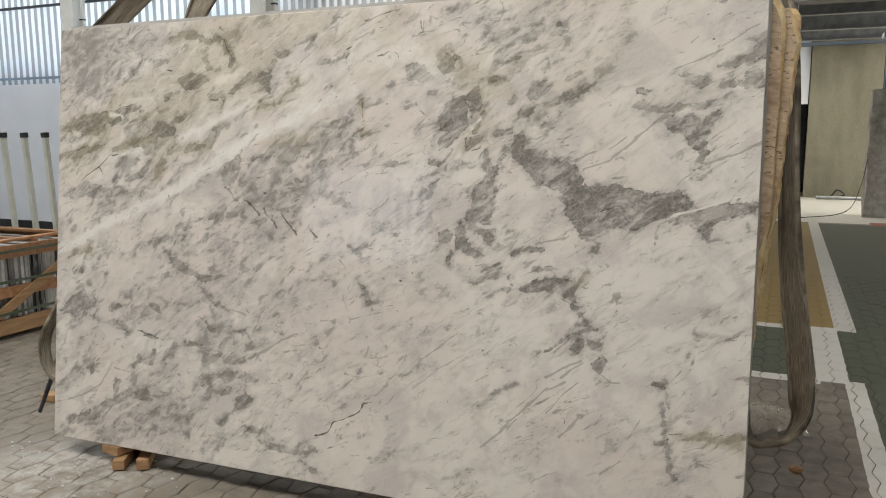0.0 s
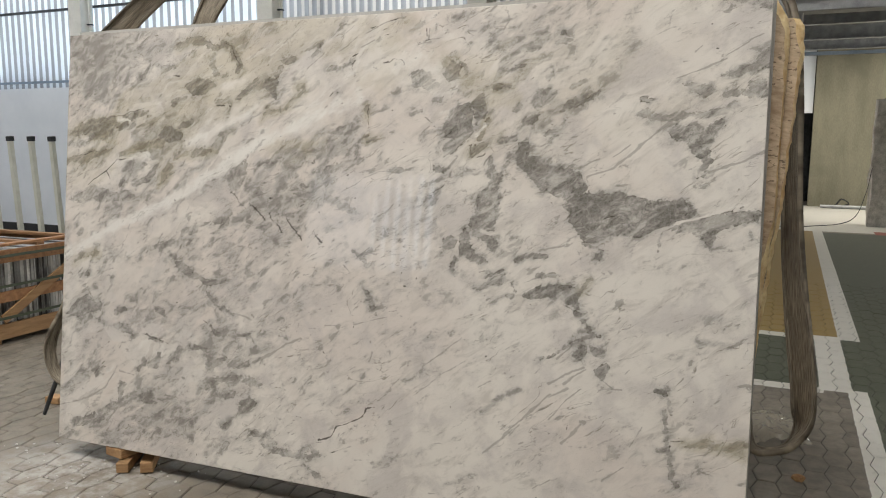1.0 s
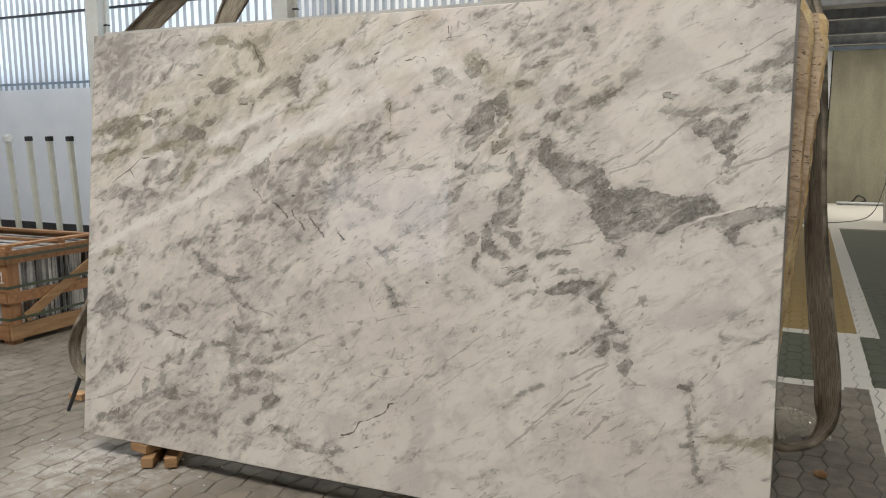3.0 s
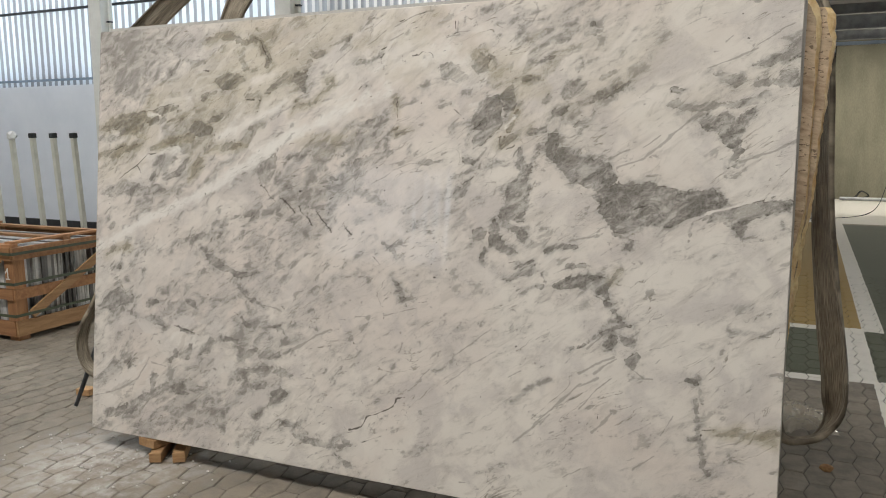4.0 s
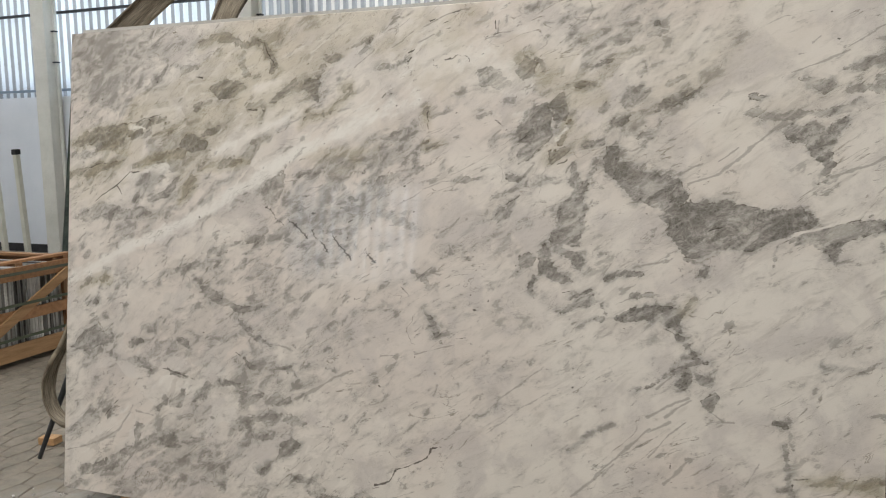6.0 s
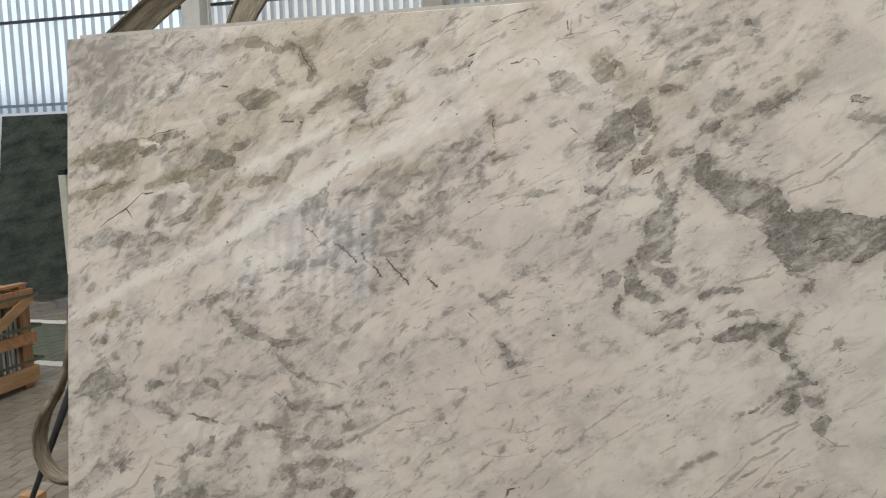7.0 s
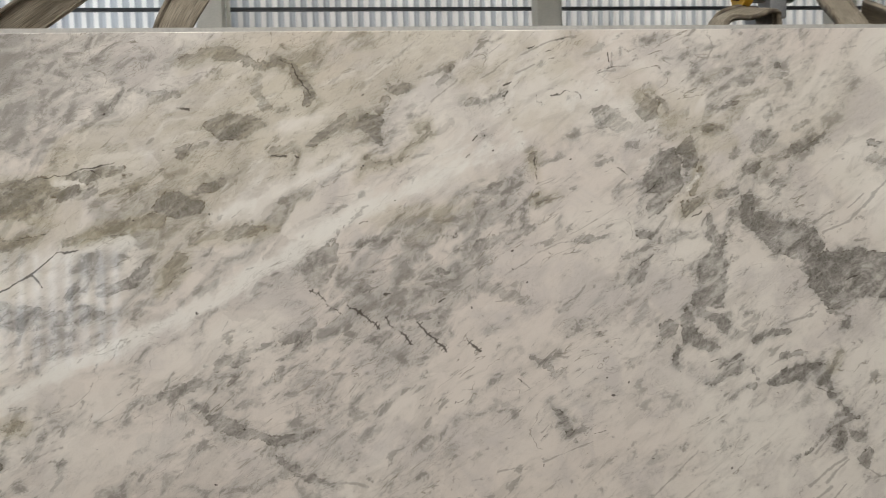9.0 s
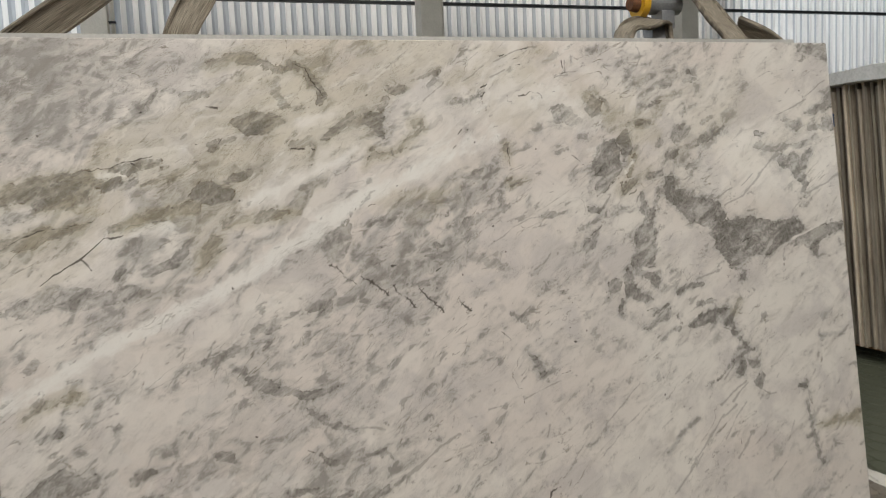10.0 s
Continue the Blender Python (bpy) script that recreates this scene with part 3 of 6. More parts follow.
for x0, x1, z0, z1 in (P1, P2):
    part("corrugated_sheet", corrugated(x0, x1, z0, z1, BACK_Y - 0.12, 0.2, 0.04, (1, 2)), SHEET_BRIGHT, back).data.materials.append(SHEET_SHADE_BACK)

# closed roof without openings; the added lamps hang just below it
tagged(part("ceiling", box(WEST, EAST, BACK_Y - 0.2, WALL_Y + 0.3, TOP, TOP + 0.05), ROOF, m=HALL), "dull metal roof sheeting high over the hall", "ceiling", kind="structure")

# ---- beyond the gateway: covered yard ----
FAR = 20.95
yard = empty("yard_wall", HALL, "stained concrete wall panel with a dark doorway beside it", "wall", kind="structure")
part("wall_panel", box(0.47, 2.02, FAR, FAR + 0.2, 0, 4.07, 0.01), CONCRETE, yard)
part("wall_panel", box(2.1, 9.0, FAR + 0.05, FAR + 0.25, 0, 4.06), CONCRETE, yard)
part("wall_panel", box(-6.0, 0.45, FAR + 0.05, FAR + 0.25, 2.28, 4.06), WHITE_WALL, yard)
part("wall_panel", box(-6.0, -0.9, FAR + 0.05, FAR + 0.25, 0, 2.28), WHITE_WALL, yard)
# dark-coloured panel in place of the shade deep in the doorway
part("doorway_shade", box(-0.9, 0.45, FAR + 1.6, FAR + 1.7, 0, 2.3), STEEL_DARK, yard, "dark panel standing for the shade inside the doorway")
# added wall, not a known part: keeps sky from showing past the yard
tagged(part("yard_sky_screen", box(-6.2, 9.2, FAR + 1.9, FAR + 2.1, 0, 4.3), STEEL_DARK, m=HALL), "added dark wall that blocks the sky behind the yard", "wall", kind="structure")
tagged(part("yard_wall_west", box(-6.2, -6.0, WALL_Y + 0.3, FAR + 0.25, 0, 4.06), WHITE_WALL, m=HALL), "plain wall closing the covered yard", "wall", kind="structure")
tagged(part("yard_wall_east", box(9.0, 9.2, WALL_Y + 0.3, FAR + 0.25, 0, 4.06), WHITE_WALL, m=HALL), "plain wall closing the covered yard", "wall", kind="structure")
tagged(part("yard_ceiling", corrugated(-6.0, 9.0, 9.7, FAR + 1.8, 4.08, 0.25, 0.05), YARD_ROOF, m=HALL @ Matrix(((1, 0, 0, 0), (0, 0, 1, 0), (0, 1, 0, 0), (0, 0, 0, 1)))), "corrugated metal roof over the yard", "ceiling", kind="structure")
for y, z in ((10.6, 3.74), (13.4, 3.74), (16.2, 3.74), (18.6, 3.74), (FAR - 0.3, 3.74)):
    beam = empty("roof_beam", HALL @ pose(0, y, z), "grey steel beam under the yard roof", "beam", "yard roof beams", "structure")
    part("web", box(-6, 9, -0.012, 0.012, 0.02, 0.3), STEEL_GREY, beam)
    part("flange", box(-6, 9, -0.09, 0.09, 0, 0.02, 0.003), STEEL_GREY, beam)
    part("flange", box(-6, 9, -0.09, 0.09, 0.3, 0.32, 0.003), STEEL_GREY, beam)

pil = empty("pillar", HALL @ pose(1.63, 16.6, 0), "broken concrete pillar stump holding a blue-grey steel post", "pillar", kind="structure")
bm = box(-0.2, 0.35, -0.15, 0.3, 0, 2.38)
bmesh.ops.subdivide_edges(bm, edges=bm.edges[:], cuts=7, use_grid_fill=True)
for v in bm.verts:
    v.co += Vector((noise.noise(v.co * 4), noise.noise(v.co * 4 + Vector((7, 0, 0))), 0)) * 0.05
part("stump", bm, ROUGH_CONCRETE, pil)
part("steel_post", box(0.0, 0.28, 0.0, 0.2, 2.36, 4.0, 0.01), STEEL_BLUE, pil)
part("cap_plate", box(-0.08, 0.36, -0.08, 0.28, 3.32, 3.42, 0.008), STEEL_BLUE, pil)
part("cable", ribbon([(-0.2, -0.17, 1.1), (-0.28, -0.2, 0.6), (-0.5, -0.3, 0.12), (-1.2, -0.7, 0.015), (-2.0, -1.0, 0.012)], [(1, 0, 0)] * 5, 0.012, 0.012, 8, 0), BLACK_RUBBER, pil, "thin black cable")

# a black strap left on the yard floor
heap = empty("cargo_strap", HALL @ pose(1.25, FAR - 0.35, 0), "black cargo strap lying in a loose heap on the floor", "strap")
part("strap", ribbon([(-0.45, -0.1, 0.02), (-0.2, -0.05, 0.06), (-0.05, 0.0, 0.22), (0.12, 0.05, 0.12), (0.0, 0.1, 0.05), (0.3, 0.0, 0.06), (0.62, -0.1, 0.03)], [(0, 1, 0.3)] * 7, 0.09, 0.01), BLACK_RUBBER, heap)
part("sleeve", tube((-0.5, -0.12, 0.05), (0.62, -0.12, 0.05), 0.04, sides=10), STEEL_GREY, heap)

# ---- the marble slab ----
WIDE, HIGH, THICK = 3.245, 2.026, 0.022
NU, NV = 1218, 761
gu, gv = np.meshgrid(np.linspace(0, WIDE, NU), np.linspace(0, HIGH, NV))
rng = np.random.RandomState(5)


def lattice(u, v, scale, seed):
    """Smooth noise, -1 to 1, on a random grid of the given size in metres."""
    r = np.random.RandomState(seed).uniform(-1, 1, (97, 97))
    a, b = u / scale + 40, v / scale + 40
    i, j = np.floor(a).astype(int), np.floor(b).astype(int)
    f, g = a - i, b - j
    f, g = f * f * (3 - 2 * f), g * g * (3 - 2 * g)
    i, j = i % 96, j % 96
    return (r[i, j] * (1 - f) + r[i + 1, j] * f) * (1 - g) + (r[i, j + 1] * (1 - f) + r[i + 1, j + 1] * f) * g


def cloud(u, v, scale, seed, octaves=4, fade=0.55):
    out, amp, total = 0, 1.0, 0.0
    for k in range(octaves):
        out = out + amp * lattice(u, v, scale / 2 ** k, seed + k)
        total, amp = total + amp, amp * fade
    return out / total


def ease(x, lo, hi):
    t = np.clip((x - lo) / (hi - lo), 0, 1)
    return t * t * (3 - 2 * t)


def zone(u, v, ru, rv, turn=0.0):
    """A soft oval region of the slab."""
    c, s = math.cos(radians(turn)), math.sin(radians(turn))
    a, b = (gu - u) * c + (gv - v) * s, -(gu - u) * s + (gv - v) * c
    return np.exp(-(a / ru) ** 2 - (b / rv) ** 2)


# veins run from lower left to upper right; their outlines are jagged
ca, sa = math.cos(radians(33)), math.sin(radians(33))
du = gu + 0.16 * cloud(gu, gv, 0.42, 110, 3) + 0.02 * cloud(gu, gv, 0.06, 114, 3)
dv = gv + 0.16 * cloud(gu, gv, 0.42, 130, 3) + 0.02 * cloud(gu, gv, 0.06, 134, 3)
along, over = du * ca + dv * sa, -du * sa + dv * ca
jag_a, jag_b = cloud(along * 0.5, over, 0.045, 190, 4, 0.65), cloud(along * 0.5, over, 0.045, 200, 4, 0.65)
wu, wv = gu + 0.016 * jag_a, gv + 0.014 * jag_b
lu, lv = gu + 0.007 * jag_a, gv + 0.007 * jag_b
swell = np.clip(1 + 1.1 * cloud(gu, gv, 0.05, 170, 3), 0.35, 1.8)
H_F, P_F, T_F, B_F, C_F, W_F, S_F = (np.zeros_like(gu) for _ in range(7))


def near_to(ps, margin, u, v, closed=False):
    """The part of the slab round the points, the distance to the line through them and, for an outline, what lies inside."""
    c0, c1 = np.searchsorted(gu[0], (ps[:, 0].min() - margin, ps[:, 0].max() + margin))
    r0, r1 = np.searchsorted(gv[:, 0], (ps[:, 1].min() - margin, ps[:, 1].max() + margin))
    cut = (slice(r0, r1), slice(c0, c1))
    uu, vv = u[cut], v[cut]
    best, inside = np.full_like(uu, 9.0), np.zeros(uu.shape, bool)
    for (ax, ay), (bx, by) in zip(ps, np.roll(ps, -1, 0) if closed else ps[1:]):
        dx, dy = bx - ax, by - ay
        t = np.clip(((uu - ax) * dx + (vv - ay) * dy) / max(dx * dx + dy * dy, 1e-9), 0, 1)
        best = np.minimum(best, np.hypot(uu - ax - t * dx, vv - ay - t * dy))
        if closed and abs(dy) > 1e-6:
            inside ^= ((ay > vv) != (by > vv)) & (uu < dx * (vv - ay) / dy + ax)
    return cut, best, inside


def lay(field, cut, value):
    field[cut] = np.maximum(field[cut], value)


def stroke(field, width, strength, points, hard, u=lu, v=lv):
    """Lays a vein through the points, in metres from the slab's lower left corner."""
    cut, best, _ = near_to(np.array(points, float), width * 4 + 0.03, u, v)
    lay(field, cut, strength / (1 + (best / (width * swell[cut])) ** hard))


def fragment(cut, d, tone, warm):
    """Grey stone where d, the depth inside its outline, is positive."""
    lay(P_F, cut, np.clip(0.5 + d / 0.03, 0, 1))
    T_F[cut] = np.where(d > -0.014, np.maximum(T_F[cut], tone), T_F[cut])
    lay(H_F, cut, 0.75 * tone * np.clip(1 + d / 0.05, 0, 1) ** 1.5)
    if warm:
        lay(B_F, cut, warm * np.clip(0.75 + d / 0.04, 0, 1))


def plate(tone, warm, *points):
    """An angular fragment of grey stone inside the outline."""
    cut, best, inside = near_to(np.array(points, float), 0.07, wu, wv, True)
    fragment(cut, np.where(inside, best, -best), tone, warm)


def patch(width, tone, warm, *points):
    """A narrow fragment of grey stone along the line."""
    cut, best, _ = near_to(np.array(points, float), width * 2 + 0.06, lu, lv)
    fragment(cut, width * swell[cut] * 1.1 - best, tone, warm)


def haze(width, strength, *points):
    stroke(H_F, width, strength, points, 2.2, wu, wv)


def streak(width, strength, *points):
    stroke(S_F, max(width * 0.75, 0.003), strength, points, 3)


def brown(width, strength, *points):
    stroke(B_F, width, strength, points, 2.2, wu, wv)


def white(width, strength, *points):
    stroke(W_F, width, strength, points, 2.6)


def crack(width, strength, *points):
    stroke(C_F, width * 0.8, strength, points, 3, wu, wv)


def stitch(strength, a, b):
    """A healed crack crossed by many short ticks."""
    crack(0.0028, strength, a, b)
    n = int(math.hypot(b[0] - a[0], b[1] - a[1]) / 0.011)
    for k in range(n):
        f = (k + 0.5) / n
        x, y = a[0] + (b[0] - a[0]) * f, a[1] + (b[1] - a[1]) * f
        o = rng.uniform(0.006, 0.011)
        crack(0.0022, strength * rng.uniform(0.5, 0.9), (x - o * 0.7, y - o * 0.7), (x + o * 0.7, y + o * 0.7))


haze(0.0850, .95, (0.182, 1.993), (0.207, 1.914), (0.282, 1.844), (0.207, 1.761))
haze(0.0650, .8, (0.08, 1.933), (0.143, 1.742))
haze(0.0528, .75, (0.345, 1.949), (0.295, 1.8))
haze(0.1500, .55, (0.028, 1.97), (0.479, 1.951))
haze(0.0312, .4, (0.027, 1.665), (0.084, 1.702))
patch(0.0115, .4, 0, (0.515, 1.846), (0.562, 1.86))
patch(0.0096, .35, 0, (0.418, 1.772), (0.478, 1.801))
plate(.6, 0.85, (0.014, 1.536), (0.079, 1.59), (0.206, 1.614), (0.331, 1.628), (0.429, 1.635), (0.466, 1.651), (0.526, 1.638), (0.514, 1.617), (0.441, 1.605), (0.38, 1.572), (0.306, 1.566), (0.294, 1.528), (0.244, 1.507), (0.155, 1.51), (0.117, 1.54), (0.053, 1.52))
white(0.0150, .8, (0.336, 1.609), (0.405, 1.597))
plate(.8, 0.85, (0.125, 1.555), (0.161, 1.571), (0.206, 1.543), (0.168, 1.529))
plate(.75, 0.85, (0.214, 1.57), (0.256, 1.586), (0.301, 1.562), (0.261, 1.548))
plate(.5, 0.85, (0.448, 1.566), (0.514, 1.596), (0.562, 1.615), (0.616, 1.626), (0.573, 1.595), (0.506, 1.572))
patch(0.0125, .4, 0, (0.343, 1.569), (0.429, 1.577))
crack(0.0026, .75, (0.306, 1.623), (0.38, 1.627), (0.454, 1.647), (0.497, 1.654))
crack(0.0026, .6, (0.424, 1.636), (0.458, 1.606))
brown(0.0216, .9, (0.453, 1.626), (0.514, 1.628))
plate(.5, 0.85, (0.001, 1.414), (0.104, 1.434), (0.18, 1.454), (0.293, 1.458), (0.268, 1.437), (0.193, 1.421), (0.142, 1.389), (0.078, 1.397), (0, 1.381))
crack(0.0026, .7, (0.078, 1.412), (0.155, 1.444), (0.306, 1.458))
plate(.4, 0, (0.001, 1.488), (0.079, 1.51), (0.16, 1.488), (0.078, 1.466))
brown(0.0250, .8, (0.244, 1.507), (0.336, 1.487))
patch(0.0144, .5, 0.8, (0.36, 1.439), (0.453, 1.458), (0.549, 1.475), (0.601, 1.486))
crack(0.0026, .5, (0.343, 1.428), (0.416, 1.448), (0.525, 1.452))
plate(.75, 0, (0.578, 1.529), (0.621, 1.564), (0.656, 1.569), (0.691, 1.54), (0.726, 1.535), (0.714, 1.504), (0.656, 1.489), (0.597, 1.501))
plate(.65, 0, (0.679, 1.562), (0.737, 1.587), (0.806, 1.61), (0.852, 1.631), (0.829, 1.605), (0.749, 1.566), (0.702, 1.557))
crack(0.0026, .6, (0.801, 1.491), (0.84, 1.515))
plate(.5, 0.85, (0.69, 1.441), (0.783, 1.466), (0.851, 1.464), (0.919, 1.456), (0.851, 1.427), (0.76, 1.419), (0.69, 1.42))
plate(.55, 0.85, (0.596, 1.284), (0.608, 1.348), (0.655, 1.4), (0.679, 1.389), (0.667, 1.336), (0.62, 1.295))
crack(0.0026, .55, (0.62, 1.314), (0.69, 1.347))
plate(.6, 0, (0.573, 1.395), (0.592, 1.387), (0.561, 1.338), (0.525, 1.307), (0.452, 1.275), (0.428, 1.286), (0.513, 1.328), (0.549, 1.37))
crack(0.0026, .95, (0.149, 1.283), (0.205, 1.322), (0.268, 1.365), (0.318, 1.407), (0.392, 1.421))
crack(0.0026, .8, (0.261, 1.356), (0.271, 1.336), (0.283, 1.319))
plate(.5, 0, (0.026, 1.202), (0.116, 1.257), (0.18, 1.289), (0.28, 1.266), (0.342, 1.244), (0.404, 1.261), (0.452, 1.232), (0.403, 1.222), (0.305, 1.201), (0.205, 1.212), (0.103, 1.191))
patch(0.0075, .5, 0, (0.35, 1.287), (0.374, 1.32))
stitch(1, (1.014, 1.269), (1.106, 1.197))
stitch(1, (1.117, 1.227), (1.207, 1.146))
stitch(.9, (1.224, 1.176), (1.297, 1.096))
stitch(1, (1.314, 1.16), (1.401, 1.067))
stitch(1, (1.457, 1.105), (1.499, 1.061))
plate(.5, 0, (1.018, 1.269), (0.985, 1.321), (1.019, 1.382), (1.096, 1.446), (1.139, 1.461), (1.106, 1.4), (1.084, 1.34), (1.051, 1.289))
haze(0.0264, .5, (0.93, 1.301), (1.052, 1.412), (1.128, 1.465))
patch(0.0115, .5, 0, (0.603, 1.837), (0.657, 1.844))
crack(0.0026, .8, (0.657, 1.806), (0.703, 1.799))
patch(0.0138, .5, 0.8, (0.692, 1.933), (0.75, 1.958), (0.819, 1.96), (0.898, 1.927), (0.966, 1.929))
patch(0.0110, .85, 0.8, (0.932, 1.942), (0.988, 1.934), (0.999, 1.906), (1.021, 1.864), (1.043, 1.832), (1.027, 1.812))
crack(0.0026, .9, (0.943, 1.941), (0.99, 1.93), (1.005, 1.892), (1.038, 1.84))
brown(0.0352, .7, (1.01, 1.916), (1.087, 1.854))
patch(0.0161, .45, 0, (0.898, 1.892), (0.887, 1.841), (0.909, 1.809), (0.943, 1.796))
plate(.65, 0.85, (0.75, 1.776), (0.807, 1.787), (0.875, 1.779), (0.909, 1.746), (0.852, 1.718), (0.784, 1.711), (0.738, 1.745))
crack(0.0026, .6, (0.68, 1.674), (0.703, 1.704), (0.749, 1.723))
patch(0.0115, .5, 0.8, (0.668, 1.681), (0.738, 1.703))
crack(0.0026, .5, (0.875, 1.769), (0.987, 1.798))
plate(.6, 0, (1.02, 1.689), (1.053, 1.729), (1.097, 1.757), (1.14, 1.785), (1.151, 1.764), (1.097, 1.716), (1.042, 1.688))
patch(0.0115, .45, 0, (0.92, 1.674), (0.987, 1.689))
crack(0.0026, .7, (0.92, 1.659), (0.965, 1.661))
plate(.8, 0, (1.183, 1.773), (1.252, 1.779), (1.243, 1.739), (1.247, 1.689), (1.226, 1.69), (1.209, 1.725), (1.166, 1.739))
plate(.55, 0.85, (1.161, 1.586), (1.194, 1.651), (1.226, 1.636), (1.279, 1.647), (1.331, 1.685), (1.363, 1.713), (1.363, 1.693), (1.31, 1.646), (1.247, 1.619), (1.194, 1.611))
plate(.65, 0, (1.269, 1.859), (1.301, 1.877), (1.342, 1.864), (1.332, 1.845), (1.29, 1.827), (1.265, 1.835))
patch(0.0063, .45, 0, (1.353, 1.883), (1.415, 1.899), (1.456, 1.91))
patch(0.0060, .45, 0, (1.415, 1.859), (1.446, 1.887))
crack(0.0026, .6, (1.446, 1.887), (1.452, 1.91))
patch(0.0084, .5, 0.8, (1.352, 1.73), (1.377, 1.748), (1.381, 1.72))
patch(0.0084, .5, 0, (1.258, 1.819), (1.237, 1.79))
brown(0.0480, .8, (1.557, 1.88), (1.697, 1.963), (1.861, 1.989))
brown(0.0360, .7, (1.657, 1.889), (1.813, 1.92))
brown(0.0400, .5, (1.656, 1.757), (1.754, 1.732))
brown(0.0420, .5, (1.225, 1.478), (1.434, 1.492))
streak(0.0050, .7, (1.547, 1.876), (1.637, 1.933))
streak(0.0060, .6, (1.558, 1.938), (1.618, 1.983))
streak(0.0057, .8, (1.677, 1.949), (1.746, 1.983), (1.813, 2), (1.851, 2.009))
streak(0.0057, .6, (1.657, 1.892), (1.716, 1.917))
streak(0.0050, .6, (1.394, 1.811), (1.477, 1.875))
streak(0.0050, .5, (1.31, 1.586), (1.435, 1.66), (1.537, 1.744))
streak(0.0050, .6, (1.269, 1.929), (1.353, 1.993))
crack(0.0026, .9, (1.617, 1.86), (1.643, 1.87))
crack(0.0026, .8, (1.613, 1.825), (1.629, 1.842))
crack(0.0026, .9, (1.761, 1.93), (1.78, 1.936))
crack(0.0026, .8, (1.701, 1.971), (1.728, 1.98))
crack(0.0026, .7, (1.784, 1.995), (1.825, 2.001))
crack(0.0026, .7, (1.742, 1.952), (1.786, 1.97))
patch(0.0080, .55, 0, (1.507, 1.804), (1.557, 1.811), (1.609, 1.827))
crack(0.0026, .7, (1.764, 1.818), (1.812, 1.834), (1.851, 1.828), (1.862, 1.808))
crack(0.0026, .6, (1.716, 1.821), (1.719, 1.799), (1.735, 1.797))
patch(0.0060, .5, 0, (1.476, 1.637), (1.496, 1.644))
crack(0.0026, .8, (1.512, 1.694), (1.529, 1.709))
haze(0.0280, .5, (1.527, 1.734), (1.597, 1.682))
streak(0.0036, .7, (1.96, 1.91), (1.964, 1.928), (1.97, 1.95))
streak(0.0038, .6, (1.917, 1.888), (1.945, 1.894), (1.975, 1.897))
plate(.55, 0, (1.898, 1.781), (1.945, 1.788), (1.973, 1.758), (1.945, 1.741), (1.926, 1.713), (1.898, 1.724))
patch(0.0114, .4, 0, (1.963, 1.728), (2.015, 1.718))
plate(.75, 0.85, (1.689, 1.509), (1.714, 1.52), (1.763, 1.516), (1.734, 1.502), (1.695, 1.494))
crack(0.0026, .85, (1.703, 1.65), (1.707, 1.599), (1.703, 1.565))
plate(.45, 0.85, (1.68, 1.649), (1.707, 1.651), (1.707, 1.609), (1.685, 1.627))
brown(0.0200, .8, (1.691, 1.648), (1.707, 1.58))
haze(0.0280, .5, (1.433, 1.31), (1.495, 1.392), (1.556, 1.473), (1.6, 1.565))
plate(.45, 0, (1.495, 1.49), (1.526, 1.528), (1.566, 1.556), (1.606, 1.565), (1.586, 1.526), (1.546, 1.508), (1.511, 1.47))
plate(.45, 0, (1.464, 1.333), (1.505, 1.382), (1.555, 1.4), (1.635, 1.418), (1.685, 1.436), (1.675, 1.407), (1.595, 1.38), (1.535, 1.361))
plate(.55, 0, (1.33, 1.266), (1.371, 1.285), (1.423, 1.275), (1.392, 1.255))
plate(.55, 0, (1.371, 1.305), (1.402, 1.324), (1.423, 1.304))
plate(.55, 0, (1.423, 1.403), (1.45, 1.422), (1.454, 1.403))
patch(0.0063, .5, 0, (1.139, 1.39), (1.193, 1.409), (1.246, 1.397))
crack(0.0026, .8, (1.167, 1.456), (1.191, 1.461))
streak(0.0052, .6, (1.149, 1.308), (1.203, 1.334), (1.267, 1.357))
plate(.5, 0, (1.117, 1.258), (1.181, 1.277), (1.224, 1.267), (1.138, 1.254))
plate(.4, 0, (1.334, 1.343), (1.355, 1.371), (1.376, 1.351))
plate(.5, 0, (1.801, 1.375), (1.839, 1.397), (1.868, 1.393), (1.896, 1.373), (1.848, 1.365))
patch(0.0066, .45, 0, (1.868, 1.38), (1.915, 1.382))
plate(.65, 0, (1.999, 1.395), (2.036, 1.398), (2.072, 1.388), (2.054, 1.37), (2.017, 1.374))
streak(0.0060, .6, (1.694, 1.345), (1.752, 1.367), (1.801, 1.375))
streak(0.0047, .5, (1.555, 1.273), (1.655, 1.314), (1.694, 1.345))
plate(.6, 0, (1.961, 1.24), (1.989, 1.277), (2.017, 1.267), (2.035, 1.258), (2.026, 1.239), (1.98, 1.23))
crack(0.0026, .6, (2.017, 1.286), (2.081, 1.332))
crack(0.0026, .7, (1.916, 1.587), (1.963, 1.596), (1.992, 1.571))
patch(0.0054, .45, 0, (1.897, 1.607), (1.944, 1.623))
patch(0.0069, .5, 0, (0.665, 0.98), (0.682, 0.961), (0.707, 0.951))
plate(.6, 0, (0.707, 0.93), (0.747, 0.943), (0.792, 0.917), (0.826, 0.886), (0.872, 0.866), (0.917, 0.857), (1.017, 0.87), (0.961, 0.844), (0.905, 0.83), (0.86, 0.849), (0.792, 0.864), (0.746, 0.889))
plate(.55, 0, (0.887, 0.804), (0.916, 0.795), (0.961, 0.761), (0.939, 0.761), (0.905, 0.784))
patch(0.0088, .55, 0, (0.95, 0.749), (1.016, 0.722), (1.049, 0.717))
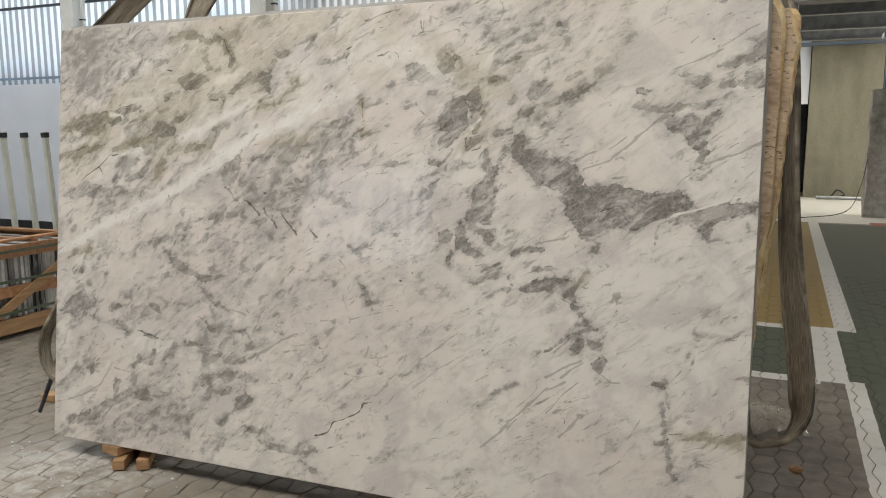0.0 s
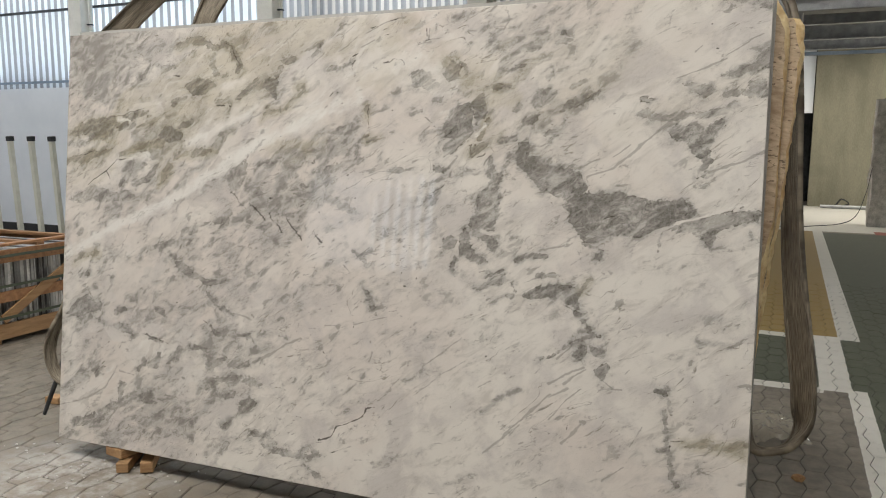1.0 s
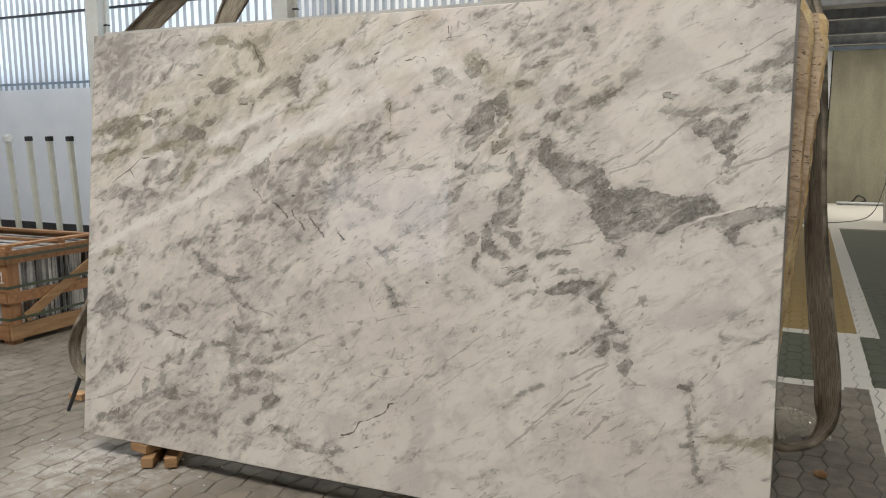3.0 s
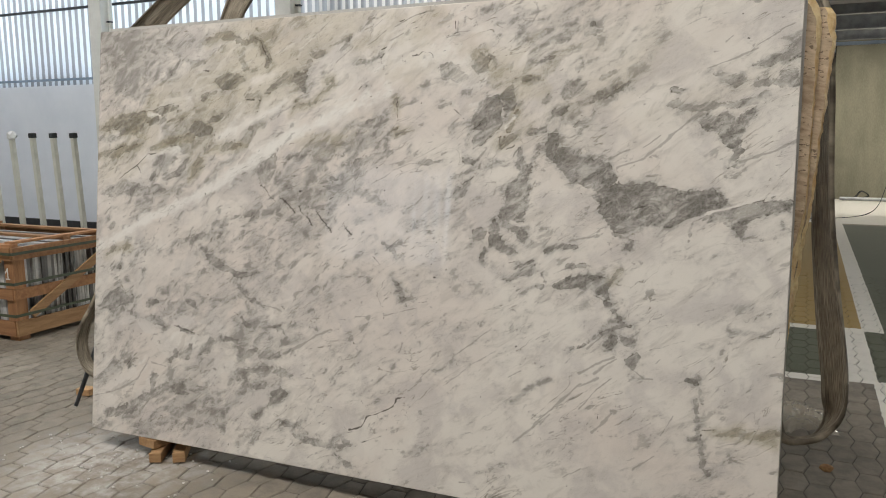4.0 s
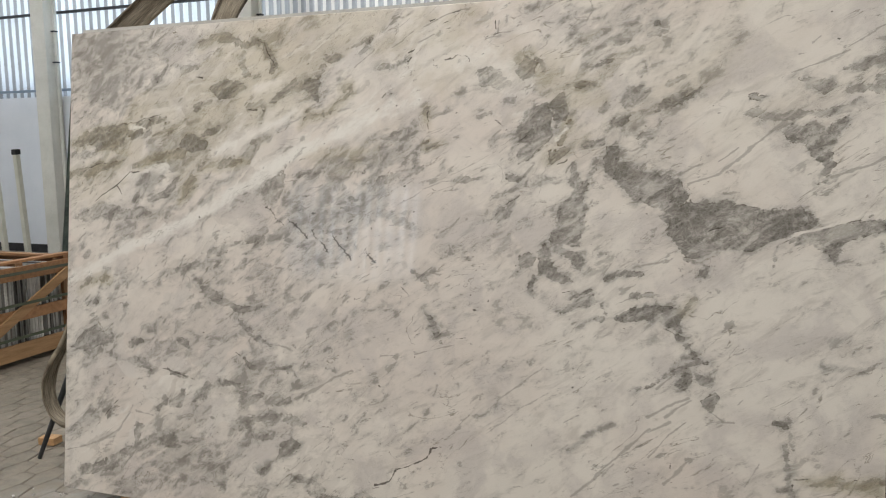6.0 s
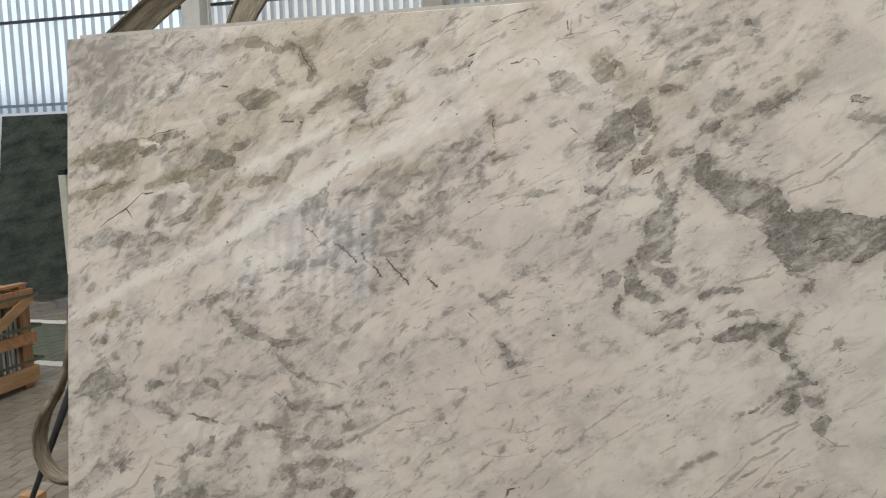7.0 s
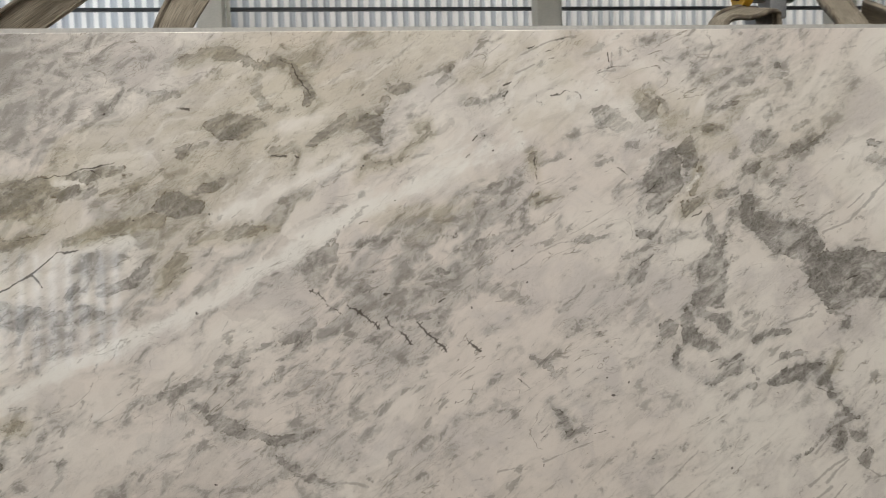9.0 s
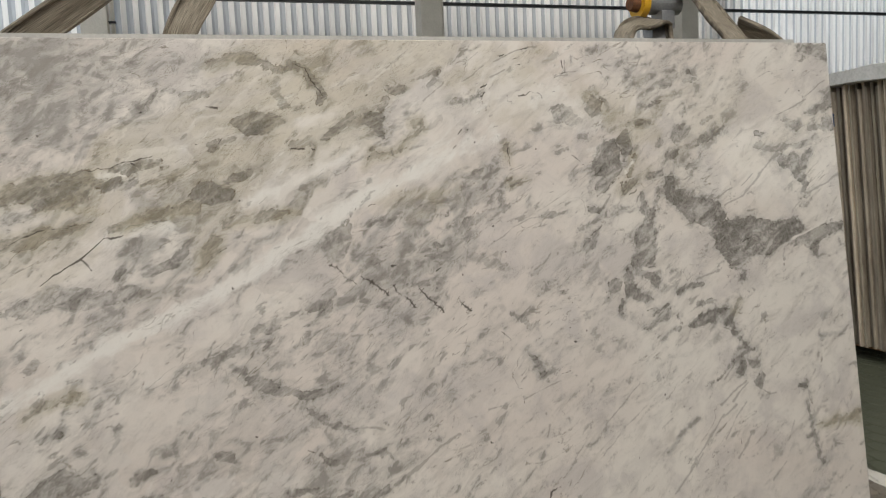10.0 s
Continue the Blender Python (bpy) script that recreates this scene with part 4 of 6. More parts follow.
streak(0.0063, .6, (1.049, 0.717), (1.114, 0.709), (1.147, 0.698))
crack(0.0026, .8, (0.882, 0.666), (0.909, 0.66))
patch(0.0069, .55, 0, (0.927, 0.651), (0.949, 0.625), (0.972, 0.618))
plate(.55, 0, (0.582, 0.717), (0.622, 0.729), (0.653, 0.709), (0.66, 0.676), (0.617, 0.691))
plate(.6, 0, (0.024, 0.636), (0.063, 0.67), (0.102, 0.716), (0.165, 0.736), (0.216, 0.709), (0.278, 0.7), (0.266, 0.667), (0.19, 0.653), (0.114, 0.628), (0.063, 0.626))
plate(.55, 0, (0.348, 0.681), (0.389, 0.7), (0.414, 0.683), (0.377, 0.66), (0.347, 0.649))
plate(.45, 0, (0.228, 0.622), (0.29, 0.618), (0.328, 0.598), (0.303, 0.588), (0.241, 0.607))
plate(.5, 0, (0.364, 0.606), (0.426, 0.615), (0.462, 0.589), (0.474, 0.568), (0.413, 0.576))
crack(0.0026, .7, (0.522, 0.57), (0.57, 0.566))
patch(0.0069, .6, 0, (0.57, 0.562), (0.629, 0.554), (0.675, 0.546))
patch(0.0072, .45, 0, (0.509, 0.405), (0.545, 0.433), (0.538, 0.458))
plate(.5, 0, (0.915, 0.506), (0.96, 0.502), (1.015, 0.517), (0.982, 0.479), (0.949, 0.456), (0.915, 0.465))
patch(0.0092, .5, 0, (0.814, 0.542), (0.871, 0.545), (0.904, 0.532))
plate(.55, 0, (0.24, 0.361), (0.265, 0.384), (0.302, 0.393), (0.265, 0.351), (0.24, 0.332))
plate(.5, 0, (1.114, 0.618), (1.147, 0.634), (1.166, 0.6), (1.131, 0.596))
patch(0.0115, .5, 0, (0.747, 1.069), (0.782, 1.092), (0.873, 1.113), (0.963, 1.144), (1.018, 1.177))
plate(.55, 0, (0.724, 1.062), (0.782, 1.098), (0.861, 1.094), (0.804, 1.073), (0.758, 1.067))
plate(.55, 0, (0.906, 1.074), (0.962, 1.095), (0.985, 1.136), (1.018, 1.146), (1.007, 1.095), (0.962, 1.074))
haze(0.0230, .5, (0.701, 1.035), (0.523, 0.974))
patch(0.0096, .45, 0, (0.559, 0.987), (0.654, 1.009), (0.689, 1.031))
streak(0.0072, .6, (0.427, 0.938), (0.511, 0.965))
haze(0.0240, .5, (0.316, 0.949), (0.499, 0.943))
patch(0.0125, .45, 0.8, (0.077, 0.899), (0.141, 0.933), (0.219, 0.95))
patch(0.0100, .75, 0, (0.115, 0.827), (0.153, 0.843))
streak(0.0063, .6, (0.259, 0.859), (0.329, 0.882))
patch(0.0100, .35, 0, (0.303, 0.766), (0.328, 0.821))
plate(.4, 0, (0.077, 1.047), (0.116, 1.081), (0.133, 1.059), (0.103, 1.025))
crack(0.0026, .6, (0.56, 1.178), (0.595, 1.163))
crack(0.0026, .9, (1.224, 1.237), (1.245, 1.241))
white(0.0286, .85, (0.012, 0.931), (0.329, 1.082), (0.69, 1.231), (0.963, 1.379), (1.139, 1.481), (1.352, 1.57), (1.656, 1.679))
white(0.0240, .6, (0.281, 1.397), (0.525, 1.435))
white(0.0184, .6, (0.76, 1.492), (1.053, 1.606), (1.14, 1.653))
plate(.5, 0, (1.159, 1.116), (1.224, 1.146), (1.277, 1.166), (1.266, 1.126), (1.202, 1.106))
patch(0.0084, .5, 0, (1.266, 1.166), (1.308, 1.172), (1.35, 1.176))
crack(0.0026, .7, (1.417, 0.92), (1.444, 0.929))
crack(0.0026, .8, (1.606, 0.982), (1.613, 0.969))
streak(0.0040, .6, (1.617, 0.969), (1.645, 0.94))
plate(.45, 0, (1.653, 1.039), (1.693, 1.03), (1.722, 0.992), (1.76, 0.979), (1.751, 0.954), (1.712, 0.972), (1.677, 1.01))
plate(.75, 0, (1.706, 0.895), (1.727, 0.876), (1.75, 0.848), (1.769, 0.801), (1.756, 0.791), (1.735, 0.828), (1.715, 0.866))
crack(0.0026, .7, (1.792, 0.815), (1.808, 0.792), (1.865, 0.794))
plate(.55, 0, (1.759, 0.762), (1.779, 0.782), (1.79, 0.763))
streak(0.0040, .7, (1.532, 0.705), (1.592, 0.711), (1.622, 0.705))
streak(0.0038, .8, (1.672, 0.72), (1.75, 0.742), (1.827, 0.764))
streak(0.0067, .9, (1.168, 0.505), (1.264, 0.551), (1.348, 0.609), (1.41, 0.637))
plate(.6, 0, (1.285, 0.652), (1.327, 0.641), (1.348, 0.616), (1.316, 0.631))
streak(0.0063, .6, (1.306, 0.68), (1.352, 0.684))
streak(0.0040, .5, (1.451, 0.686), (1.504, 0.69))
plate(.5, 0, (1.409, 0.419), (1.464, 0.458), (1.444, 0.426), (1.419, 0.402))
plate(.5, 0, (1.113, 0.415), (1.167, 0.438), (1.221, 0.412), (1.189, 0.397))
patch(0.0100, .35, 0, (1.515, 1.264), (1.614, 1.214), (1.674, 1.194))
patch(0.0076, .3, 0, (1.748, 1.171), (1.809, 1.192))
crack(0.0026, .9, (1.388, 1.213), (1.404, 1.227))
plate(.6, 0, (2.049, 1.545), (2.07, 1.624), (2.105, 1.645), (2.153, 1.656), (2.168, 1.588), (2.171, 1.521), (2.137, 1.488), (2.09, 1.454), (2.042, 1.431), (2.052, 1.477), (2.087, 1.511), (2.056, 1.511))
plate(.7, 0, (2.165, 1.644), (2.187, 1.677), (2.21, 1.688), (2.225, 1.632), (2.215, 1.588), (2.181, 1.555), (2.172, 1.6))
plate(.65, 0.85, (2.161, 1.477), (2.219, 1.499), (2.243, 1.488), (2.21, 1.455), (2.175, 1.432), (2.162, 1.454))
crack(0.0026, .8, (2.201, 1.435), (2.227, 1.448))
plate(.85, 0, (2.062, 1.522), (2.093, 1.549), (2.097, 1.506))
crack(0.0026, .9, (2.05, 1.515), (2.078, 1.544))
patch(0.0072, .65, 0.8, (2.21, 1.699), (2.244, 1.715), (2.279, 1.708))
patch(0.0096, .5, 0.8, (2.23, 1.579), (2.213, 1.532), (2.2, 1.508))
patch(0.0069, .5, 0.8, (2.291, 1.708), (2.328, 1.7))
white(0.0115, .7, (2.19, 1.521), (2.221, 1.561))
plate(.5, 0.85, (2.038, 1.771), (2.072, 1.826), (2.109, 1.802), (2.1, 1.758), (2.064, 1.736))
patch(0.0060, .6, 0.8, (2.089, 1.832), (2.124, 1.795), (2.135, 1.768))
plate(.45, 0, (1.926, 1.775), (1.976, 1.773), (2.003, 1.738), (1.966, 1.728), (1.929, 1.718))
plate(.45, 0, (1.969, 1.655), (2.006, 1.677), (2.043, 1.676), (2.032, 1.647))
haze(0.0480, .4, (2.036, 1.805), (2.139, 1.689))
brown(0.0576, .7, (2.036, 1.816), (2.234, 1.676))
brown(0.0384, .7, (2.234, 1.687), (2.339, 1.663))
brown(0.0384, .6, (2.174, 1.454), (2.254, 1.51))
plate(.45, 0, (2.406, 1.898), (2.46, 1.912), (2.483, 1.905), (2.452, 1.864), (2.409, 1.84), (2.386, 1.845))
plate(.7, 0, (2.508, 1.914), (2.521, 1.924), (2.533, 1.902), (2.511, 1.897))
patch(0.0055, .5, 0, (2.495, 1.87), (2.549, 1.88))
crack(0.0026, .8, (1.952, 1.92), (1.96, 1.952))
crack(0.0026, .6, (1.908, 1.89), (1.975, 1.905))
streak(0.0046, .6, (2.28, 1.927), (2.301, 1.969), (2.292, 1.998))
patch(0.0100, .4, 0, (2.04, 1.983), (2.046, 2.003))
haze(0.0144, .5, (2.065, 1.982), (2.148, 2.003))
patch(0.0046, .55, 0, (2.322, 1.77), (2.355, 1.786), (2.38, 1.792))
crack(0.0026, .8, (2.392, 1.724), (2.416, 1.736))
plate(.5, 0, (2.396, 1.65), (2.428, 1.682), (2.471, 1.702), (2.505, 1.68), (2.474, 1.638), (2.419, 1.628))
plate(.6, 0, (2.367, 1.553), (2.399, 1.59), (2.443, 1.596), (2.422, 1.568), (2.389, 1.56))
plate(.4, 0, (2.447, 1.742), (2.49, 1.76), (2.47, 1.722))
plate(.5, 0, (2.519, 1.616), (2.539, 1.637), (2.591, 1.667), (2.623, 1.671), (2.604, 1.636), (2.572, 1.621), (2.54, 1.616))
patch(0.0055, .85, 0, (2.572, 1.626), (2.603, 1.642), (2.614, 1.65))
patch(0.0050, .65, 0, (2.624, 1.65), (2.669, 1.682))
patch(0.0063, .45, 0, (2.558, 1.698), (2.614, 1.724))
plate(.6, 0, (2.458, 1.509), (2.49, 1.541), (2.533, 1.552), (2.542, 1.594), (2.551, 1.573), (2.538, 1.53), (2.502, 1.516))
streak(0.0044, .7, (2.438, 1.475), (2.492, 1.494))
patch(0.0066, .5, 0, (2.341, 1.617), (2.361, 1.632))
patch(0.0069, .55, 0, (2.289, 1.497), (2.351, 1.505))
streak(0.0046, .8, (2.605, 1.397), (2.638, 1.414), (2.681, 1.431))
plate(.75, 0, (2.363, 1.401), (2.356, 1.455), (2.365, 1.488), (2.403, 1.494), (2.397, 1.436), (2.473, 1.436), (2.463, 1.41), (2.541, 1.396), (2.606, 1.389), (2.625, 1.34), (2.652, 1.303), (2.705, 1.296), (2.756, 1.307), (2.808, 1.292), (2.888, 1.28), (2.937, 1.281), (2.985, 1.293), (2.996, 1.267), (3.031, 1.258), (3.008, 1.217), (2.942, 1.194), (2.903, 1.177), (2.874, 1.161), (2.825, 1.144), (2.764, 1.152), (2.723, 1.144), (2.672, 1.12), (2.64, 1.119), (2.618, 1.149), (2.595, 1.17), (2.572, 1.201), (2.581, 1.233), (2.532, 1.257), (2.568, 1.273), (2.524, 1.285), (2.469, 1.305), (2.445, 1.326), (2.41, 1.369))
white(0.0063, .6, (2.615, 1.293), (2.635, 1.307))
crack(0.0026, .7, (2.705, 1.21), (2.748, 1.226))
plate(.65, 0, (2.246, 1.433), (2.265, 1.433), (2.272, 1.389), (2.295, 1.378), (2.286, 1.323), (2.3, 1.279), (2.291, 1.223), (2.282, 1.167), (2.292, 1.124), (2.283, 1.057), (2.252, 1.077), (2.227, 1.109), (2.191, 1.119), (2.177, 1.163), (2.197, 1.231), (2.206, 1.287), (2.24, 1.31), (2.262, 1.344), (2.238, 1.366))
white(0.0115, .7, (2.227, 1.145), (2.27, 1.138))
white(0.0069, .5, (2.231, 1.266), (2.255, 1.251))
plate(.6, 0, (2.285, 1.345), (2.306, 1.4), (2.334, 1.429), (2.329, 1.4), (2.307, 1.371), (2.297, 1.334))
plate(.6, 0, (2.066, 1.102), (2.094, 1.114), (2.124, 1.104), (2.116, 1.07), (2.073, 1.056), (2.061, 1.044))
plate(.65, 0, (2.131, 1.116), (2.161, 1.145), (2.179, 1.107), (2.181, 1.073), (2.223, 1.042), (2.257, 1.028), (2.22, 1.013), (2.171, 1.028), (2.134, 1.048))
patch(0.0060, .65, 0, (2.118, 1.036), (2.108, 0.99))
plate(.5, 0, (1.964, 1.247), (2, 1.271), (2.038, 1.26), (2.027, 1.237), (1.99, 1.22))
streak(0.0050, .6, (2.013, 1.271), (2.06, 1.322))
crack(0.0026, .9, (2.221, 0.984), (2.247, 0.992))
plate(.6, 0, (2.189, 0.916), (2.235, 0.931), (2.269, 0.962), (2.315, 0.976), (2.357, 0.957), (2.317, 0.943), (2.271, 0.927), (2.23, 0.904))
patch(0.0048, .6, 0, (2.358, 0.951), (2.375, 0.917))
plate(.5, 0, (2.331, 0.893), (2.376, 0.908), (2.354, 0.884))
patch(0.0048, .5, 0, (2.246, 0.963), (2.319, 0.992))
plate(.65, 0, (2.41, 0.91), (2.454, 0.935), (2.508, 0.954), (2.563, 0.95), (2.628, 0.944), (2.639, 0.932), (2.619, 0.905), (2.627, 0.867), (2.599, 0.875), (2.555, 0.9), (2.489, 0.899), (2.433, 0.89))
crack(0.0026, .7, (2.567, 0.879), (2.611, 0.855))
patch(0.0042, .55, 0, (2.611, 0.855), (2.645, 0.822), (2.669, 0.8))
patch(0.0055, .5, 0.8, (2.632, 0.938), (2.658, 0.973))
patch(0.0084, .25, 0, (2.658, 1.014), (2.668, 0.983))
patch(0.0077, .65, 0, (2.37, 1.037), (2.414, 1.053), (2.492, 1.057))
streak(0.0042, .7, (2.469, 1.078), (2.56, 1.1))
patch(0.0052, .55, 0, (2.463, 0.98), (2.506, 0.989), (2.541, 0.991))
streak(0.0046, .6, (2.408, 0.95), (2.463, 0.975))
patch(0.0046, .35, 0, (2.343, 1.115), (2.388, 1.128))
patch(0.0052, .55, 0, (2.63, 1.114), (2.684, 1.1), (2.705, 1.088))
plate(.8, 0, (2.676, 1.078), (2.716, 1.08), (2.697, 1.05), (2.681, 1.057))
streak(0.0044, .6, (2.591, 1.029), (2.655, 1.077))
plate(.7, 0, (2.61, 0.739), (2.637, 0.761), (2.664, 0.781), (2.678, 0.797), (2.715, 0.769), (2.679, 0.765), (2.648, 0.756))
plate(.75, 0, (2.609, 0.685), (2.639, 0.731), (2.66, 0.727), (2.652, 0.673), (2.631, 0.671))
plate(.65, 0, (2.67, 0.739), (2.702, 0.725), (2.739, 0.704), (2.726, 0.679), (2.683, 0.698))
haze(0.0252, .5, (2.639, 0.714), (2.714, 0.701))
patch(0.0052, .6, 0, (2.489, 0.666), (2.533, 0.682), (2.611, 0.733))
streak(0.0048, .7, (2.555, 0.671), (2.607, 0.722))
plate(.6, 0, (2.69, 0.645), (2.737, 0.672), (2.752, 0.652), (2.725, 0.605), (2.707, 0.626))
streak(0.0044, .8, (2.72, 0.617), (2.762, 0.58), (2.797, 0.58))
streak(0.0057, .85, (2.527, 0.57), (2.591, 0.612), (2.658, 0.648))
streak(0.0053, .75, (2.582, 0.577), (2.664, 0.642))
streak(0.0053, .75, (2.53, 0.516), (2.598, 0.559))
streak(0.0055, .8, (2.358, 0.347), (2.434, 0.429), (2.534, 0.53))
streak(0.0046, .75, (2.534, 0.43), (2.585, 0.504), (2.651, 0.566))
haze(0.0115, .6, (2.26, 0.425), (2.339, 0.494), (2.41, 0.536))
streak(0.0055, .7, (2.275, 0.265), (2.413, 0.391))
streak(0.0051, .7, (2.381, 0.35), (2.417, 0.396))
streak(0.0063, .7, (2.589, 0.349), (2.658, 0.432))
streak(0.0040, .6, (2.84, 0.376), (2.885, 0.454))
streak(0.0042, .7, (2.744, 0.232), (2.82, 0.295))
streak(0.0046, .7, (2.243, 0.525), (2.292, 0.555))
streak(0.0044, .6, (2.466, 0.604), (2.487, 0.624))
haze(0.0096, .5, (2.106, 0.107), (2.217, 0.176))
streak(0.0044, .7, (2.481, 0.158), (2.546, 0.205))
streak(0.0050, .6, (1.996, 0.578), (2.163, 0.71))
streak(0.0048, .6, (1.952, 0.445), (2.096, 0.566), (2.179, 0.621))
streak(0.0042, .5, (2.68, 0.335), (2.801, 0.417))
streak(0.0044, .5, (2.577, 0.665), (2.738, 0.851))
patch(0.0080, .7, 0, (2.923, 0.594), (2.953, 0.589))
patch(0.0076, .4, 0, (2.954, 0.583), (2.969, 0.554), (2.978, 0.523))
patch(0.0060, .55, 0, (2.957, 0.522), (2.963, 0.471), (2.972, 0.421), (2.978, 0.377))
plate(.45, 0, (2.928, 0.379), (2.973, 0.401), (2.985, 0.382), (2.945, 0.37))
crack(0.0026, .6, (2.991, 0.418), (3.041, 0.427))
plate(.42, 0.85, (3.021, 0.416), (3.105, 0.445), (3.171, 0.431), (3.226, 0.449), (3.242, 0.422), (3.229, 0.39), (3.172, 0.411), (3.079, 0.407))
patch(0.0038, .5, 0, (2.983, 0.382), (2.989, 0.28), (3.021, 0.253))
haze(0.0190, .4, (3.05, 0.785), (3.175, 0.78))
streak(0.0040, .6, (2.788, 0.686), (2.91, 0.732))
plate(.6, 0, (3.089, 1.73), (3.139, 1.756), (3.193, 1.765), (3.218, 1.797), (3.244, 1.809), (3.247, 1.748), (3.186, 1.735), (3.141, 1.723))
plate(.5, 0, (3.187, 1.702), (3.241, 1.71), (3.239, 1.642), (3.199, 1.649), (3.188, 1.682))
patch(0.0072, .42, 0, (3.107, 1.663), (3.162, 1.669), (3.199, 1.653))
plate(.55, 0, (2.964, 1.702), (3.002, 1.707), (3.05, 1.696), (3.079, 1.675), (3.061, 1.66), (3.033, 1.647), (2.984, 1.678))
plate(.65, 0, (2.803, 1.658), (2.829, 1.658), (2.864, 1.641), (2.85, 1.629), (2.82, 1.637))
plate(.45, 0, (2.799, 1.589), (2.841, 1.61), (2.892, 1.589), (2.922, 1.575), (2.883, 1.577), (2.853, 1.574))
patch(0.0076, .45, 0, (2.843, 1.59), (2.922, 1.579), (3.018, 1.587), (3.11, 1.602), (3.142, 1.627))
crack(0.0026, .7, (2.843, 1.58), (2.867, 1.573))
plate(.7, 0, (2.92, 1.534), (2.952, 1.558), (3.01, 1.548), (3.042, 1.547), (3.093, 1.577), (3.111, 1.59), (3.104, 1.547), (3.069, 1.508), (3.061, 1.468), (3.073, 1.428), (3.05, 1.398), (3.033, 1.364), (3.025, 1.398), (3.041, 1.428), (3.015, 1.448), (2.995, 1.478), (2.974, 1.498), (2.936, 1.502))
streak(0.0063, .8, (3.066, 1.387), (3.157, 1.419), (3.248, 1.465))
patch(0.0090, .4, 0, (3.051, 1.374), (3.102, 1.409))
streak(0.0080, .85, (2.638, 1.368), (2.731, 1.401), (2.79, 1.447), (2.861, 1.508), (2.932, 1.571))
streak(0.0050, .7, (2.729, 1.44), (2.792, 1.482))
streak(0.0049, .8, (2.94, 1.719), (3.028, 1.752), (3.105, 1.784))
streak(0.0047, .7, (3.1, 1.793), (3.18, 1.843), (3.218, 1.862))
streak(0.0046, .6, (2.912, 1.702), (2.94, 1.723))
streak(0.0046, .5, (2.703, 1.944), (2.803, 1.969))
streak(0.0042, .5, (2.809, 1.856), (2.905, 1.902), (3.001, 1.916))
plate(.65, 0, (2.908, 1.162), (2.933, 1.178), (2.999, 1.207), (3.055, 1.229), (3.129, 1.251), (3.192, 1.259), (3.241, 1.255), (3.236, 1.216), (3.185, 1.22), (3.131, 1.198), (3.104, 1.181), (3.097, 1.151), (3.083, 1.126), (3.055, 1.149), (3.021, 1.161), (3.001, 1.177), (2.943, 1.17))
white(0.0038, 1, (2.9, 1.17), (2.999, 1.211), (3.11, 1.251), (3.204, 1.285))
patch(0.0040, .5, 0, (2.916, 1.163), (2.906, 1.121), (2.903, 1.099))
patch(0.0054, .5, 0, (3.174, 1.271), (3.193, 1.279))
patch(0.0036, .45, 0, (3.214, 1.184), (3.221, 1.153))
streak(0.0038, .6, (2.936, 0.915), (2.985, 0.949))
streak(0.0038, .5, (2.969, 0.844), (3.011, 0.856))
streak(0.0042, .5, (2.751, 0.804), (2.784, 0.838))
streak(0.0038, .5, (2.953, 0.792), (2.981, 0.815))
patch(0.0288, .3, 0, (0.301, 0.087), (0.339, 0.061), (0.414, 0.019))
patch(0.0264, .3, 0, (0.702, 0.171), (0.797, 0.171), (0.831, 0.138))
haze(0.0476, .45, (0.662, 0.152), (0.831, 0.141))
plate(.5, 0, (0.081, 0.119), (0.158, 0.115), (0.232, 0.154), (0.306, 0.15), (0.27, 0.116), (0.159, 0.086), (0.102, 0.078))
plate(.4, 0, (-0.012, 0.004), (0.044, 0.056), (0.103, 0.05), (0.085, 0.004), (0.008, -0.016))
patch(0.0144, .4, 0, (0.269, 0.156), (0.395, 0.217), (0.482, 0.27))
plate(.55, 0, (0.389, 0.342), (0.444, 0.321), (0.41, 0.275), (0.398, 0.229), (0.382, 0.272))
plate(.5, 0, (0.517, 0.275), (0.603, 0.313), (0.622, 0.274), (0.589, 0.24), (0.536, 0.25))
plate(.55, 0, (0.556, 0.439), (0.614, 0.477), (0.639, 0.521), (0.662, 0.548), (0.659, 0.469), (0.616, 0.423), (0.564, 0.412))
plate(.55, 0, (0.676, 0.452), (0.728, 0.511), (0.747, 0.545), (0.784, 0.522), (0.75, 0.465), (0.701, 0.444))
white(0.0136, .7, (0.645, 0.475), (0.653, 0.53))
crack(0.0026, .7, (0.54, 0.574), (0.61, 0.559), (0.686, 0.542))
patch(0.0140, .4, 0, (0.36, 0.601), (0.455, 0.582))
haze(0.0816, .45, (0.551, 0.307), (0.687, 0.364))
haze(0.0684, .35, (0.031, 0.387), (0.296, 0.388))
plate(.45, 0, (0.908, 0.482), (0.978, 0.503), (0.997, 0.492), (0.948, 0.448), (0.91, 0.441))
plate(.5, 0, (1.083, 0.478), (1.15, 0.514), (1.154, 0.489), (1.105, 0.471))
plate(.45, 0, (0.962, 0.357), (1.017, 0.338), (1.078, 0.372), (1.065, 0.328), (0.985, 0.331))
plate(.6, 0, (1.096, 0.322), (1.157, 0.351), (1.192, 0.322), (1.145, 0.277), (1.09, 0.251), (1.113, 0.298))
plate(.85, 0, (1.004, 0.198), (1.057, 0.226), (1.024, 0.187))
patch(0.0124, .42, 0, (0.887, 0.372), (0.982, 0.407), (1.107, 0.435), (1.191, 0.409))
crack(0.0026, .6, (0.17, 0.282), (0.224, 0.337), (0.259, 0.383), (0.299, 0.416))
streak(0.0074, .6, (-0.007, 0.162), (0.172, 0.217), (0.3, 0.29), (0.376, 0.402))
streak(0.0072, .6, (0.388, 0.384), (0.478, 0.369))
